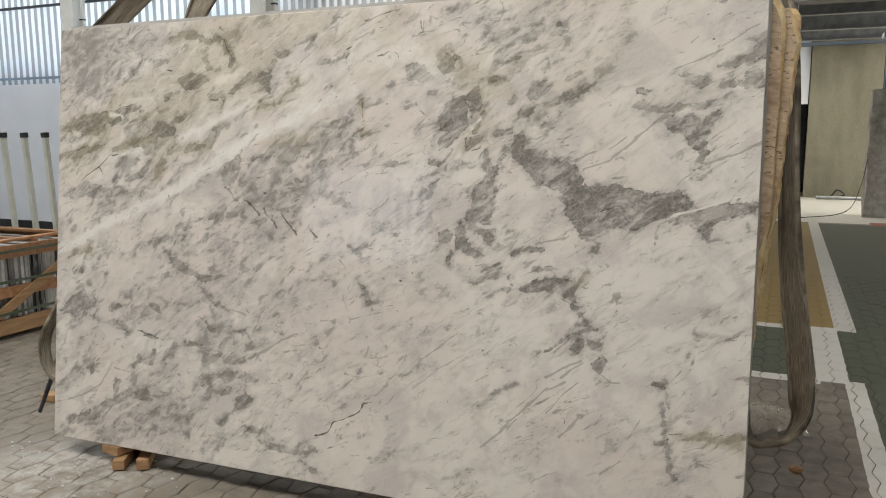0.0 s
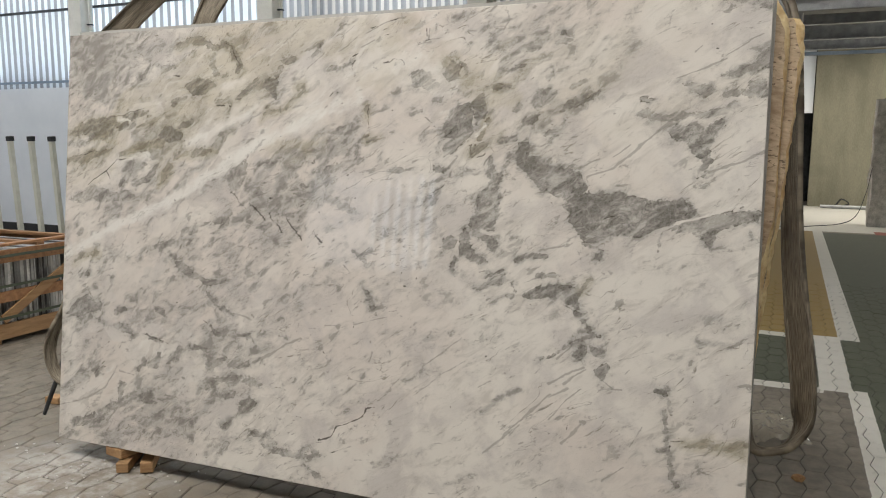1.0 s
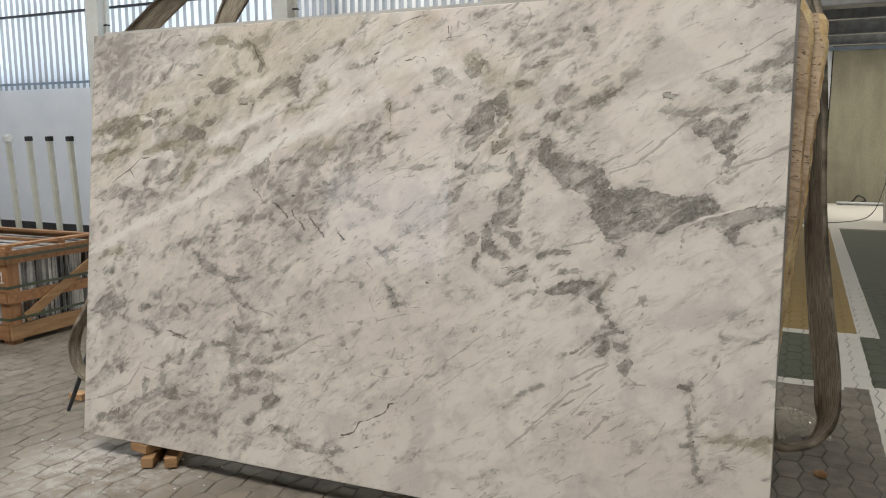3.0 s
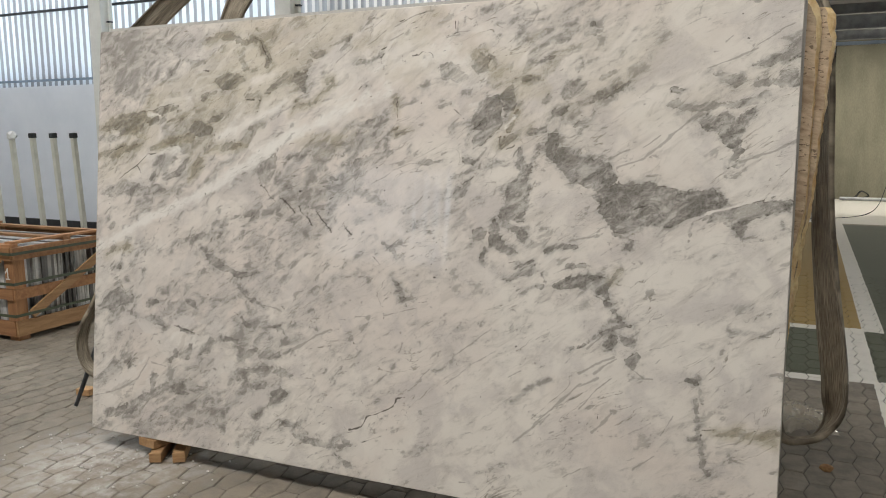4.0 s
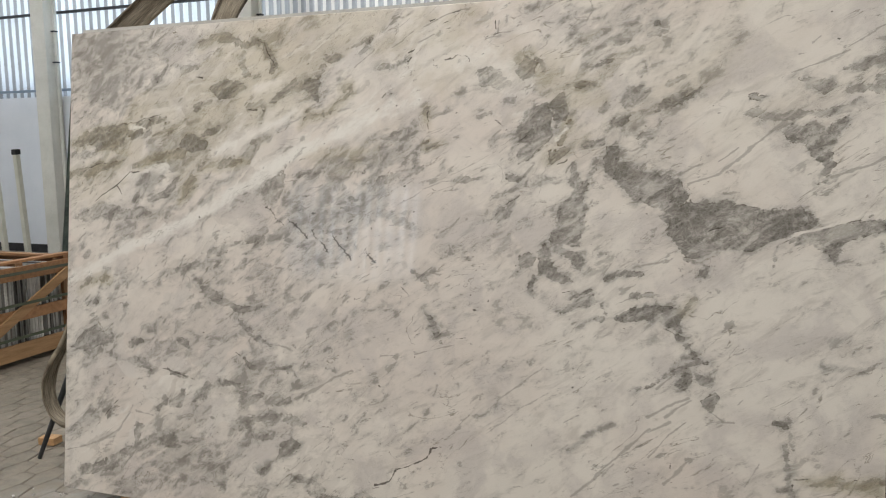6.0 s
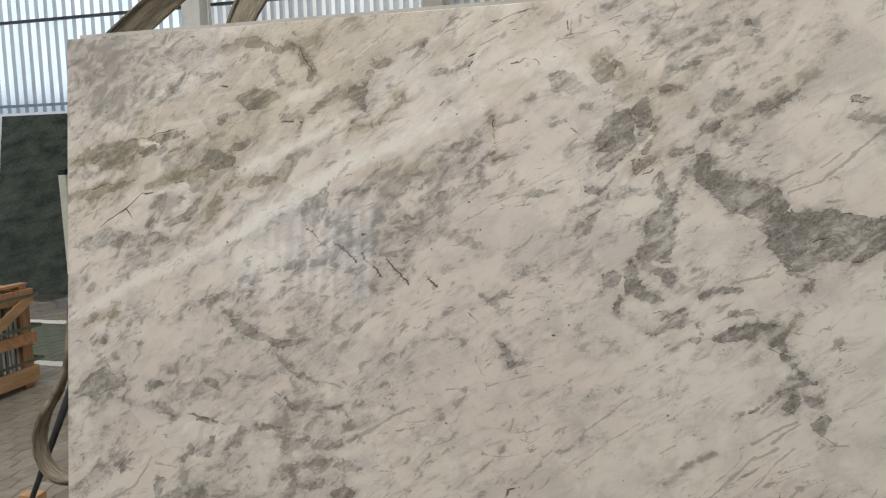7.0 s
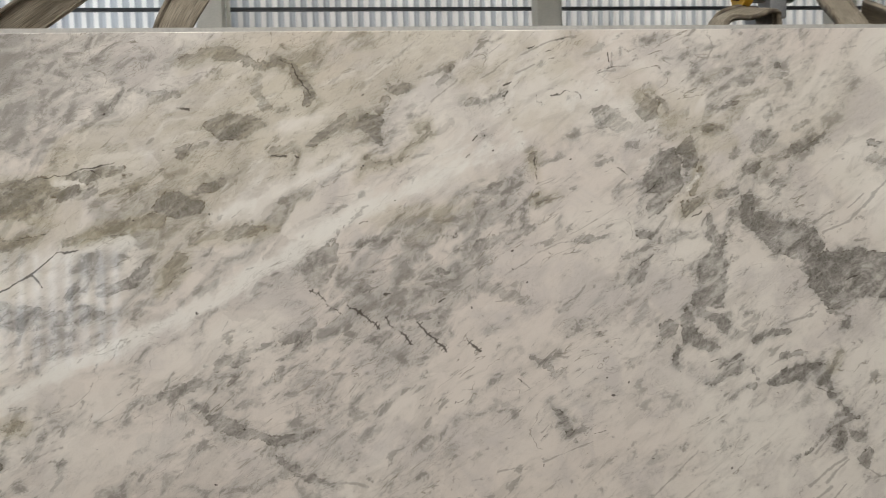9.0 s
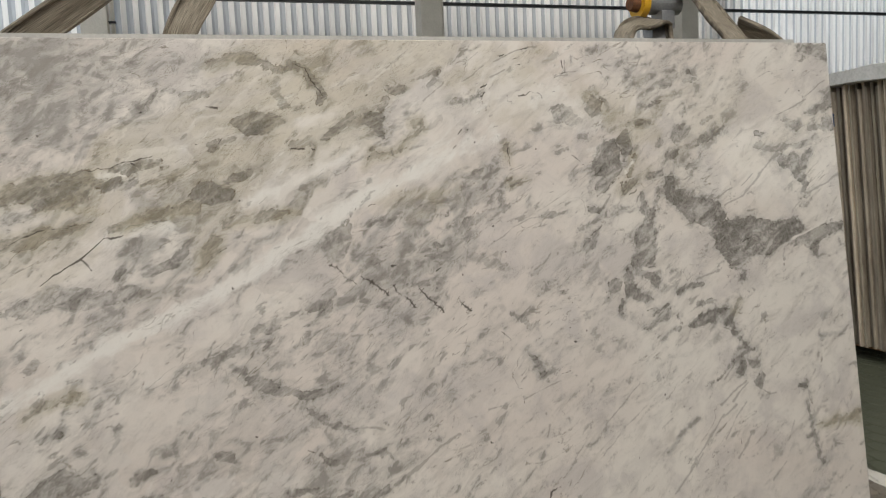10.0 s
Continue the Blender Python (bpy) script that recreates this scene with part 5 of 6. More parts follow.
plate(.5, 0, (1.227, 0.147), (1.272, 0.162), (1.333, 0.138), (1.421, 0.139), (1.535, 0.149), (1.522, 0.135), (1.422, 0.109), (1.304, 0.108), (1.243, 0.124))
patch(0.0105, .42, 0, (1.173, 0.193), (1.256, 0.185), (1.302, 0.156))
patch(0.0084, .4, 0, (1.435, 0.141), (1.477, 0.173), (1.507, 0.152))
plate(.45, 0, (1.452, 0.094), (1.496, 0.076), (1.56, 0.047), (1.512, 0.039))
crack(0.0036, .9, (1.518, 0.209), (1.56, 0.222), (1.587, 0.239), (1.591, 0.269), (1.654, 0.297), (1.707, 0.324), (1.733, 0.356), (1.745, 0.377), (1.787, 0.39))
crack(0.0026, .7, (1.492, 0.215), (1.51, 0.198), (1.538, 0.202))
streak(0.0052, .6, (1.797, 0.41), (1.84, 0.444))
streak(0.0056, .7, (1.585, 0.162), (1.683, 0.202))
crack(0.0026, 1, (1.591, 0.166), (1.607, 0.171))
crack(0.0026, 1, (1.414, 0.291), (1.429, 0.285))
haze(0.0200, .35, (1.948, 0.521), (2.077, 0.564))
streak(0.0050, .6, (1.963, 0.467), (2.039, 0.514))
streak(0.0052, .6, (1.749, 0.574), (1.766, 0.614))
streak(0.0054, .6, (1.657, 0.521), (1.683, 0.543))
crack(0.0026, .6, (1.777, 0.554), (1.802, 0.54))
streak(0.0054, .5, (1.702, 0.146), (1.774, 0.158))
haze(0.0150, .35, (1.783, 0.143), (2.013, 0.231), (2.097, 0.295))
streak(0.0054, .5, (1.635, 0.416), (1.718, 0.494))
plate(.55, 0, (3.041, 2.018), (3.254, 2.019), (3.251, 1.943), (3.173, 1.97), (3.098, 1.992))

# single dark specks, and short flecks that follow the grain
for _ in range(130):
    pu, pv = rng.uniform(0.02, WIDE - 0.02), rng.uniform(0.02, HIGH - 0.02)
    crack(0.0024, rng.uniform(0.55, 1), (pu, pv), (pu + rng.uniform(-0.005, 0.005), pv + rng.uniform(-0.003, 0.003)))
for _ in range(150):
    pu, pv = rng.uniform(0.02, WIDE - 0.02), rng.uniform(0.02, HIGH - 0.02)
    n, turn = rng.uniform(0.008, 0.035), radians(rng.uniform(5, 60))
    streak(0.003, rng.uniform(0.3, 0.7), (pu, pv), (pu + n * math.cos(turn), pv + n * math.sin(turn)))

# broad bands, and long thin parallel lines in the lower right
band = cloud(along * 0.24, over, 0.13, 50, 5, 0.62)
fleck = cloud(along * 0.34, over, 0.05, 60, 4, 0.66)
streaky = np.clip(1.0 * zone(0.6, 1.65, 0.95, 0.42, 30) + 0.8 * zone(1.35, 1.4, 0.6, 0.25, 33) + 0.6 * zone(0.5, 0.42, 0.75, 0.42)
                  + 0.7 * zone(2.2, 1.65, 0.4, 0.35) + 0.28, 0, 1)
H_F = np.maximum(H_F * np.clip(0.9 + 0.9 * band + 0.5 * fleck, 0.3, 1.3), ease(band + 0.4 * fleck, -0.1, 0.45) * streaky * 0.75)
H_F = np.maximum(H_F, 0.55 * zone(0.17, 1.86, 0.34, 0.2, 15))
W_M = np.clip(W_F * np.clip(0.8 + 1.2 * band, 0.2, 1) + 0.45 * ease(-band - 0.3 * fleck, 0.12, 0.45) * (0.2 + 0.8 * streaky) * (1 - zone(0.17, 1.86, 0.34, 0.25, 15)), 0, 1)
keep = 1 - 0.85 * np.clip(W_F, 0, 1)
P_M, H_M = P_F * (1 - np.clip(W_F * 1.1, 0, 1) * 0.8), H_F * keep
B_M = np.clip(B_F * (0.8 + 0.9 * band + 0.5 * fleck), 0, 1)
tint = cloud(along * 0.3, over, 0.22, 80, 4)
B_M = np.maximum(B_M, ease(tint + 0.3 * fleck, -0.05, 0.42) * np.clip(zone(0.8, 1.78, 1.1, 0.4, 20) + 0.6 * zone(2.25, 1.75, 0.4, 0.3) + 0.08, 0, 1) * 0.6 * keep)
B_M = np.maximum(B_M, 0.3 * zone(2.75, 1.65, 0.6, 0.4) * np.clip(0.7 + band, 0, 1))
c4, s4 = math.cos(radians(38)), math.sin(radians(38))
bu, bv = gu + 0.05 * cloud(gu, gv, 0.5, 150, 3), gv + 0.05 * cloud(gu, gv, 0.5, 160, 3)
rain = ease(cloud((bu * c4 + bv * s4) * 0.14, -bu * s4 + bv * c4, 0.024, 140, 4, 0.6), 0.16, 0.45)
S_M = np.maximum(S_F, 0.42 * rain * (zone(2.2, 0.5, 0.95, 0.5) + 0.6 * zone(2.7, 1.75, 0.6, 0.3))) * keep
PLATES = np.clip(zone(0.5, 0.4, 0.75, 0.42) + 0.7 * zone(0.25, 1.75, 0.45, 0.35) + 0.5 * zone(1.0, 1.4, 0.5, 0.4) + 0.15, 0, 1)
C_M = C_F * np.clip(0.85 + 0.5 * cloud(wu, wv, 0.022, 65, 3, 0.6), 0.3, 1.0)


def slab_mesh():
    n = NU * NV
    co = np.zeros((n + 4, 3), np.float32)
    co[:n, 0], co[:n, 2] = gu.ravel(), gv.ravel()
    # a hair of wave so that mirrored lines bend as in polished stone
    co[:n, 1] = (0.00045 * cloud(gu, gv, 0.5, 120, 2)).ravel()
    co[n:] = ((0, THICK, 0), (WIDE, THICK, 0), (WIDE, THICK, HIGH), (0, THICK, HIGH))
    idx = np.arange(n).reshape(NV, NU)
    quads = np.stack([idx[:-1, :-1], idx[:-1, 1:], idx[1:, 1:], idx[1:, :-1]], -1).reshape(-1, 4)
    rims = [list(idx[0, ::-1]) + [n, n + 1], list(idx[::-1, -1]) + [n + 1, n + 2], list(idx[-1]) + [n + 2, n + 3], list(idx[:, 0]) + [n + 3, n], [n + 1, n, n + 3, n + 2]]
    me = bpy.data.meshes.new("marble_slab")
    loops = np.concatenate([quads.ravel(), np.concatenate([np.array(r) for r in rims])]).astype(np.int32)
    sizes = np.concatenate([np.full(len(quads), 4), [len(r) for r in rims]]).astype(np.int32)
    starts = np.concatenate([[0], np.cumsum(sizes)[:-1]]).astype(np.int32)
    me.vertices.add(n + 4)
    me.vertices.foreach_set("co", co.ravel())
    me.loops.add(len(loops))
    me.loops.foreach_set("vertex_index", loops)
    me.polygons.add(len(sizes))
    me.polygons.foreach_set("loop_start", starts)
    me.update(calc_edges=True)
    for name, fields in (("figure", (H_M, P_M, B_M, C_M)), ("tones", (T_F, W_M, PLATES, S_M))):
        fig = np.zeros((n + 4, 4), np.float32)
        for k, f in enumerate(fields):
            fig[:n, k] = f.ravel()
        me.attributes.new(name, "FLOAT_COLOR", "POINT").data.foreach_set("color", fig.ravel())
    me.polygons.foreach_set("use_smooth", np.concatenate([np.ones(len(quads), bool), np.zeros(5, bool)]))
    me.materials.append(MARBLE)
    me.materials.append(DARK_EDGE)
    # the dark line at the gap behind the slab is put into this rim's colour
    me.polygons[len(quads) + 2].material_index = 1
    me.update()
    me.validate()
    return me


# the slab's own axes: along it, through it, up it
E_X = Vector((1, -0.0117, 0.0065)).normalized()
E_Z = Vector((-0.006, 0.1197, 1)).normalized()
E_Y = E_Z.cross(E_X).normalized()
STAND = Matrix((E_X, E_Y, E_X.cross(E_Y))).transposed().to_4x4()
STAND.translation = (-3.185, 2.7225, 0.102)
slab = new("marble_slab", slab_mesh())
slab.matrix_basis = STAND
tagged(slab, "polished pale marble slab with grey veins leaning on wooden blocks", "stone slab", "leaning slabs")


def raw_slab(name, mat, edge_mat, x0, ends, rims, thick, depth, seed, label, ragged=0.012):
    """A slab behind the first one. ends: how far its broken end reaches at each height; rims: how wide the chipped edge is there."""
    bm = bmesh.new()
    rows, ny = 170, 4
    high = ends[-1][0]
    ring = []
    for i in range(rows + 1):
        z = high * i / rows
        x = float(np.interp(z, *zip(*ends))) + ragged * (0.5 * noise.noise(Vector((seed, z * 5, 0))) + 0.5 * noise.noise(Vector((seed, z * 24, 3))))
        chip = float(np.interp(z, *zip(*rims))) * (1 + 0.7 * noise.noise(Vector((seed, z * 14, 7))))
        ring.append([bm.verts.new((x - chip * (1.0, 0.45, 0.12, 0.0, 0.2)[k] + (ragged * 0.6 * noise.noise(Vector((seed + 9, z * 42, k * 2.7))) if k else 0.0), thick * (0, 0.3, 0.55, 0.8, 1)[k], z)) for k in range(ny + 1)])
    left = [[bm.verts.new((x0, y, z)) for y in (0, thick)] for z in (0, high)]
    rim = []
    for a, b in zip(ring, ring[1:]):
        for k in range(ny):
            rim.append(bm.faces.new((a[k], a[k + 1], b[k + 1], b[k])))
    bm.faces.new([left[0][0]] + [r[0] for r in ring] + [left[1][0]])
    bm.faces.new([left[1][1]] + [r[-1] for r in reversed(ring)] + [left[0][1]])
    bm.faces.new([left[1][0]] + ring[-1][:] + [left[1][1]])
    bm.faces.new([left[0][1]] + ring[0][::-1] + [left[0][0]])
    bm.faces.new([left[0][0], left[1][0], left[1][1], left[0][1]])
    for f in rim:
        f.material_index = 1
    ob = part(name, bm, mat, None, "", STAND @ pose(0, depth, 0))
    ob.data.materials.append(edge_mat)
    return tagged(ob, label, "stone slab", "leaning slabs")


raw_slab("marble_slab", SLAB_BACK, SLAB_BACK, 0.035, ((0, 3.22), (1.2, 3.235), (2.048, 3.1)), ((0, 0.001), (2.0, 0.001)), 0.022, THICK + 0.006, 3, "pale grey sawn slab standing close behind the polished one", 0.003)
raw_slab("marble_slab", SLAB_BACK, SLAB_BACK, 0.05, ((0, 3.247), (2.0, 3.257)), ((0, 0.001), (2.0, 0.001)), 0.022, THICK + 0.034, 31, "pale grey sawn slab in the middle of the stack", 0.001)
raw_slab("travertine_slab", TRAVERTINE, LIT_GOLD_EDGE, 0.2, ((0, 3.24), (0.6, 3.247), (0.89, 3.258), (1.01, 3.266), (1.11, 3.278), (1.21, 3.287), (1.37, 3.292), (1.6, 3.297), (1.8, 3.305), (1.86, 3.307), (1.94, 3.295), (1.98, 3.275), (2.03, 3.245)),
         ((0, 0.02), (1.05, 0.03), (1.15, 0.01), (1.25, 0.005), (1.6, 0.006), (1.8, 0.012), (1.9, 0.026), (2.0, 0.03)), 0.03, 0.084, 11, "brown banded stone slab with a broken golden edge", 0.008)
raw_slab("travertine_slab", TRAVERTINE, LIT_GOLD_EDGE, 0.3, ((0, 3.21), (0.6, 3.24), (0.8, 3.257), (0.95, 3.276), (1.09, 3.292), (1.21, 3.305), (1.45, 3.325), (1.65, 3.341), (1.73, 3.347), (1.82, 3.357), (1.92, 3.352), (1.945, 3.335)),
         ((0, 0.012), (1.0, 0.014), (1.5, 0.007), (1.72, 0.012), (1.82, 0.02), (1.94, 0.026)), 0.03, 0.124, 23, "brown pitted stone slab with a rough golden edge", 0.009)

# ---- slab rack, slings ----
rack = empty("slab_rack", pose(0, 0, 0), "steel A-frame rack standing behind the leaning slabs", "rack")
for x in (-2.75, -1.5, -0.2):
    part("base_beam", bar((x, 2.98, 0.05), (x, 4.3, 0.05), 0.1, 0.1), STEEL_GREY, rack)
    top = (3.8, 2.38) if x > -1 else (3.74, 2.02)
    part("upright", bar((x, 3.42, 0.1), (x, *top), 0.08, 0.08, (1, 0, 0)), STEEL_GREY, rack)
for z, y in ((0.6, 3.5), (1.9, 3.72)):
    part("cross_rail", bar((-2.9, y + 0.08, z), (-0.05, y + 0.08, z), 0.08, 0.06), STEEL_GREY, rack)
part("prop_leg", tube((-3.75, 3.12, 0.006), (-3.37, 3.24, 0.95), 0.011, 0.022), STEEL_DARK, rack, "dark steel prop")
roller = part("end_roller", tube((-0.22, 3.86, 2.49), (0.0, 3.86, 2.49), 0.052, sides=24), STEEL_GREY, rack, "grey roller on top of the rack")
part("collar", tube((-0.255, 3.86, 2.49), (-0.215, 3.86, 2.49), 0.074, sides=28), YELLOW_PAINT, roller, "yellow painted collar")
part("hub", tube((-0.30, 3.86, 2.49), (-0.25, 3.86, 2.49), 0.035, 0.045, sides=16), RUST, roller, "rusty dark hub")
part("bracket", box(-0.14, -0.06, 3.8, 3.9, 2.36, 2.45, 0.005), STEEL_GREY, roller)


def sling(points, sides, wide, label, thick=0.009, mat=WEBBING_LIT):
    ob = part("lifting_sling", ribbon(points, sides, wide, thick, 12), mat, None, "", None, True)
    line = [Vector(q) for q in points]
    for sign in (-1, 1):
        shift = []
        for i, q in enumerate(line):
            d = (line[min(i + 1, len(line) - 1)] - line[max(i - 1, 0)]).normalized()
            s = Vector(sides[i])
            shift.append(tuple(q + (s - d * s.dot(d)).normalized() * (sign * (wide / 2 - 0.005))))
        part("edge_binding", ribbon(shift, sides, 0.011, thick + 0.012, 12, 0.001), WEBBING_EDGE, ob, "", None, True)
    return tagged(ob, label, "sling", "lifting slings")


sling([(-3.2, 3.11, 2.02), (-3.1, 3.11, 2.1), (-2.9, 3.13, 2.25), (-2.7, 3.16, 2.4), (-2.54, 3.2, 2.5), (-2.44, 3.25, 2.46), (-2.49, 3.24, 2.34), (-2.57, 3.22, 2.2), (-2.63, 3.2, 2.02)],
      [(0.55, 0.5, -0.8), (0.55, 0.5, -0.8), (0.55, 0.6, -0.8), (0.3, 0.9, -0.5), (0, 1, 0), (0.6, 0.8, 0), (1, 0.4, 0), (1, 0.1, 0), (1, 0, 0)], 0.108, "dirty grey webbing sling looped over the slab tops")
sling([(-0.5, 3.62, 2.14), (-0.46, 3.66, 2.27), (-0.36, 3.72, 2.345), (-0.22, 3.77, 2.39), (-0.12, 3.8, 2.35), (-0.06, 3.78, 2.12)], [(0.5, 1, 0.2), (0.4, 1, 0.3), (0.2, 1, 0.5), (0.2, 1, 0.3), (0.5, 1, 0), (0.8, 0.6, 0)], 0.17, "crumpled webbing sling folded under the roller")
sling([(-0.04, 3.88, 2.545), (0.0, 3.8, 2.55), (-0.03, 3.62, 2.47), (-0.11, 3.4, 2.32), (-0.18, 3.2, 2.17), (-0.2, 3.14, 1.98)], [(1, 0.3, 0), (1, 0.3, 0), (1, 0.2, 0.1), (1, 0.1, 0.1), (1, 0, 0), (1, 0, 0)], 0.12, "grey webbing sling running down from the roller")
LOOP = [(0.0, 3.4, 2.3), (0.06, 3.27, 2.21), (0.115, 3.2, 2.1), (0.14, 3.16, 1.95), (0.15, 3.12, 1.75), (0.152, 3.09, 1.55), (0.164, 3.085, 1.3), (0.191, 3.08, 1.05), (0.217, 3.07, 0.86), (0.239, 3.07, 0.71), (0.247, 3.08, 0.595),
       (0.245, 3.09, 0.525), (0.219, 3.1, 0.462), (0.185, 3.1, 0.425), (0.13, 3.1, 0.408), (0.09, 3.1, 0.41), (0.068, 3.1, 0.436), (0.056, 3.1, 0.51), (0.05, 3.1, 0.6), (0.03, 3.1, 0.75)]
LOOP_SIDES = [(-0.1, 1, 0), (-0.1, 1, 0), (-0.1, 1, 0), (-0.2, 1, 0), (-0.3, 0.9, 0), (-0.5, 0.85, 0), (-0.62, 0.78, 0), (-0.8, 0.6, 0), (-0.94, 0.34, 0), (-0.92, 0.38, 0), (-0.8, 0.6, 0),
       (-0.4, 0.9, -0.1), (-0.15, 0.97, -0.2), (0, 1, -0.22), (0, 1, -0.22), (0.05, 1, -0.15), (0.1, 1, 0), (0.1, 1, 0), (0.1, 1, 0), (0.1, 1, 0)]
sling(LOOP, LOOP_SIDES, 0.092, "dirty brown webbing sling hanging in a loop", mat=WEBBING)
sling([(-3.2, 3.03, 1.75), (-3.23, 2.99, 1.45), (-3.26, 2.97, 1.19), (-3.29, 2.97, 0.99), (-3.325, 2.97, 0.8), (-3.38, 2.97, 0.68), (-3.45, 2.97, 0.58), (-3.495, 2.97, 0.46), (-3.485, 2.98, 0.35), (-3.43, 2.99, 0.29), (-3.33, 3.0, 0.28), (-3.15, 3.02, 0.3)],
      [(-0.5, 0.85, 0), (-0.5, 0.85, 0), (-0.5, 0.85, 0), (-0.5, 0.85, 0), (-0.4, 0.9, 0), (-0.2, 1, 0), (0.1, 1, 0.1), (0.5, 0.85, 0.2), (0.5, 0.85, 0.3), (0.3, 1, 0.3), (0.1, 1, 0.1), (0, 1, 0)], 0.06, "grey webbing sling hanging in a loop beside the slab")

# ---- blocks and litter on the floor ----
def block(x, y, z, yaw, size, label="short offcut of raw pine under the slab"):
    bm = box(-size[0] / 2, size[0] / 2, -size[1] / 2, size[1] / 2, 0, size[2], 0.004)
    return tagged(part("wood_block", bm, WOOD_PALE, None, "", pose(x, y, z, 0, 0, yaw)), label, "wood block", "blocks under the slabs")


block(-2.79, 2.80, 0.005, -64, (0.28, 0.058, 0.048))
block(-2.69, 2.83, 0.005, -58, (0.26, 0.06, 0.052))
block(-2.79, 2.86, 0.057, -10, (0.12, 0.30, 0.044))
block(-0.55, 2.87, 0.005, 0, (0.09, 0.32, 0.1))
block(-0.35, 3.05, 0.005, 4, (0.09, 0.3, 0.09))
block(-3.86, 3.3, 0.005, 5, (0.1, 0.07, 0.04), "loose pine offcut lying by the prop leg")

tagged(part("stone_fragment", chunk((0.062, 0.042, 0.036), 4.0), BROWN_CHIP, None, "", pose(0.305, 3.82, 0.004)), "small orange stone fragment lying on the pavers", "stone")
for i in range(70):
    r = random.Random(i)
    x, y = r.uniform(-3.6, -2.3), r.uniform(2.35, 2.85)
    s = r.uniform(0.005, 0.02)
    tagged(part("stone_chip", chunk((s, s * r.uniform(0.5, 1), s * 0.5), i, 1), DEBRIS, None, "", pose(x, y, 0.003, 0, 0, r.uniform(0, 180))), "tiny white stone chip on the pavers", "stone chip", "stone chips")

bm = bmesh.new()
bmesh.ops.create_grid(bm, x_segments=34, y_segments=34, size=0.16)
for v in bm.verts:
    p = v.co * 14
    v.co.z = max(0.0, 0.11 * (1 - (v.co.length / 0.2) ** 2)) + 0.05 * abs(noise.noise(p)) + 0.035 * abs(noise.noise(p * 2.3))
    v.co.z *= 0.75 * max(0.0, 1 - (v.co.length / 0.24) ** 4)
tagged(part("plastic_film", bm, FILM, None, "", pose(0.17, 4.42, 0.006, 0, 0, 20) @ Matrix.Scale(1.2, 4)), "crumpled clear plastic film dropped on the pavers", "plastic film")
bm = bmesh.new()
bmesh.ops.create_grid(bm, x_segments=24, y_segments=8, size=0.5)
for v in bm.verts:
    v.co = Vector((v.co.x * 0.35, v.co.y * 0.05, 0.012 * abs(noise.noise(v.co * 9))))
tagged(part("plastic_film", bm, FILM, None, "", pose(-2.13, 2.35, 0.006, 0, 0, 58)), "torn strip of clear plastic film on the pavers", "plastic film")

# ---- tile crate ----
CX, CY, CZ = 1.5, 1.03, 0.74
crate = empty("tile_crate", pose(-5.36, 4.03, 0, 0, 0, 0), "open pine crate packed with upright tiles, bound with green bands", "crate")
for x in (-CX + 0.05, -0.05):
    for y in (0.05, CY - 0.05):
        part("corner_post", box(x - 0.05, x + 0.05, y - 0.05, y + 0.05, 0.0, CZ, 0.004), WOOD_UP, crate)
for z, h in ((0.04, 0.12), (0.33, 0.085), (0.64, 0.1)):
    for y in (-0.014, CY + 0.014):
        part("side_board", bar((-CX, y, z + h / 2), (0, y, z + h / 2), h, 0.024), WOOD, crate)
    for x in (-CX - 0.014, 0.014):
        bm = bar((x, -0.02, z + h / 2), (x, CY + 0.02, z + h / 2), h, 0.024)
        part("side_board", bm, WOOD_PALE if z < 0.1 else WOOD, crate)
part("brace", bar((0.036, 0.1, 0.2), (0.036, CY - 0.02, 0.68), 0.075, 0.018), WOOD_PALE, crate, "pale diagonal brace")
part("brace", bar((-CX + 0.1, -0.036, 0.16), (-0.1, -0.036, 0.66), 0.075, 0.018), WOOD_PALE, crate, "pale diagonal brace")
for y in (0.02, CY / 2, CY - 0.05):
    part("top_batten", bar((-CX, y, CZ + 0.012), (0.0, y, CZ + 0.012), 0.07, 0.024, (0, 1, 0)), WOOD, crate)
for x in (-CX + 0.04, -0.04):
    part("top_batten", bar((x, 0.0, CZ + 0.034), (x, CY, CZ + 0.034), 0.07, 0.02, (1, 0, 0)), WOOD, crate)
for z in (0.2, 0.45, 0.685):
    o = 0.05
    bm = bmesh.new()
    for x0, x1, y0, y1 in ((-CX - o, o, -o, -o + 0.003), (-CX - o, o, CY + o - 0.003, CY + o), (-CX - o, -CX - o + 0.003, -o, CY + o), (o - 0.003, o, -o, CY + o)):
        box(x0, x1, y0, y1, z, z + 0.022, bm=bm)
    part("binding_band", bm, BAND_GREEN, crate, "green plastic strapping band")
rt = random.Random(3)
y = 0.09
while y < CY - 0.1:
    w = rt.uniform(0.012, 0.03)
    part("tile", box(-CX + 0.1, -0.03 - rt.uniform(0, 0.02), y, y + w - 0.002, 0.12, 0.70 + rt.uniform(-0.03, 0.02)), TILE_DARK if rt.random() < 0.36 else TILE_PALE, crate)
    y += w
x = -CX + 0.12
while x < -0.12:
    w = rt.uniform(0.014, 0.03)
    part("tile", box(x, x + w - 0.002, 0.03, 0.085, 0.12, 0.68 + rt.uniform(-0.03, 0.02)), TILE_DARK if rt.random() < 0.36 else TILE_PALE, crate)
    x += w
bm = box(-0.036, -0.026, -0.0295, -0.0275, 0.5, 0.585)
for k in range(5):
    box(-0.036 - k * 0.006, -0.03 - k * 0.006, -0.0295, -0.0275, 0.565 - k * 0.007, 0.582 - k * 0.007, bm=bm)
box(-0.055, -0.01, -0.0295, -0.0275, 0.492, 0.501, bm=bm)
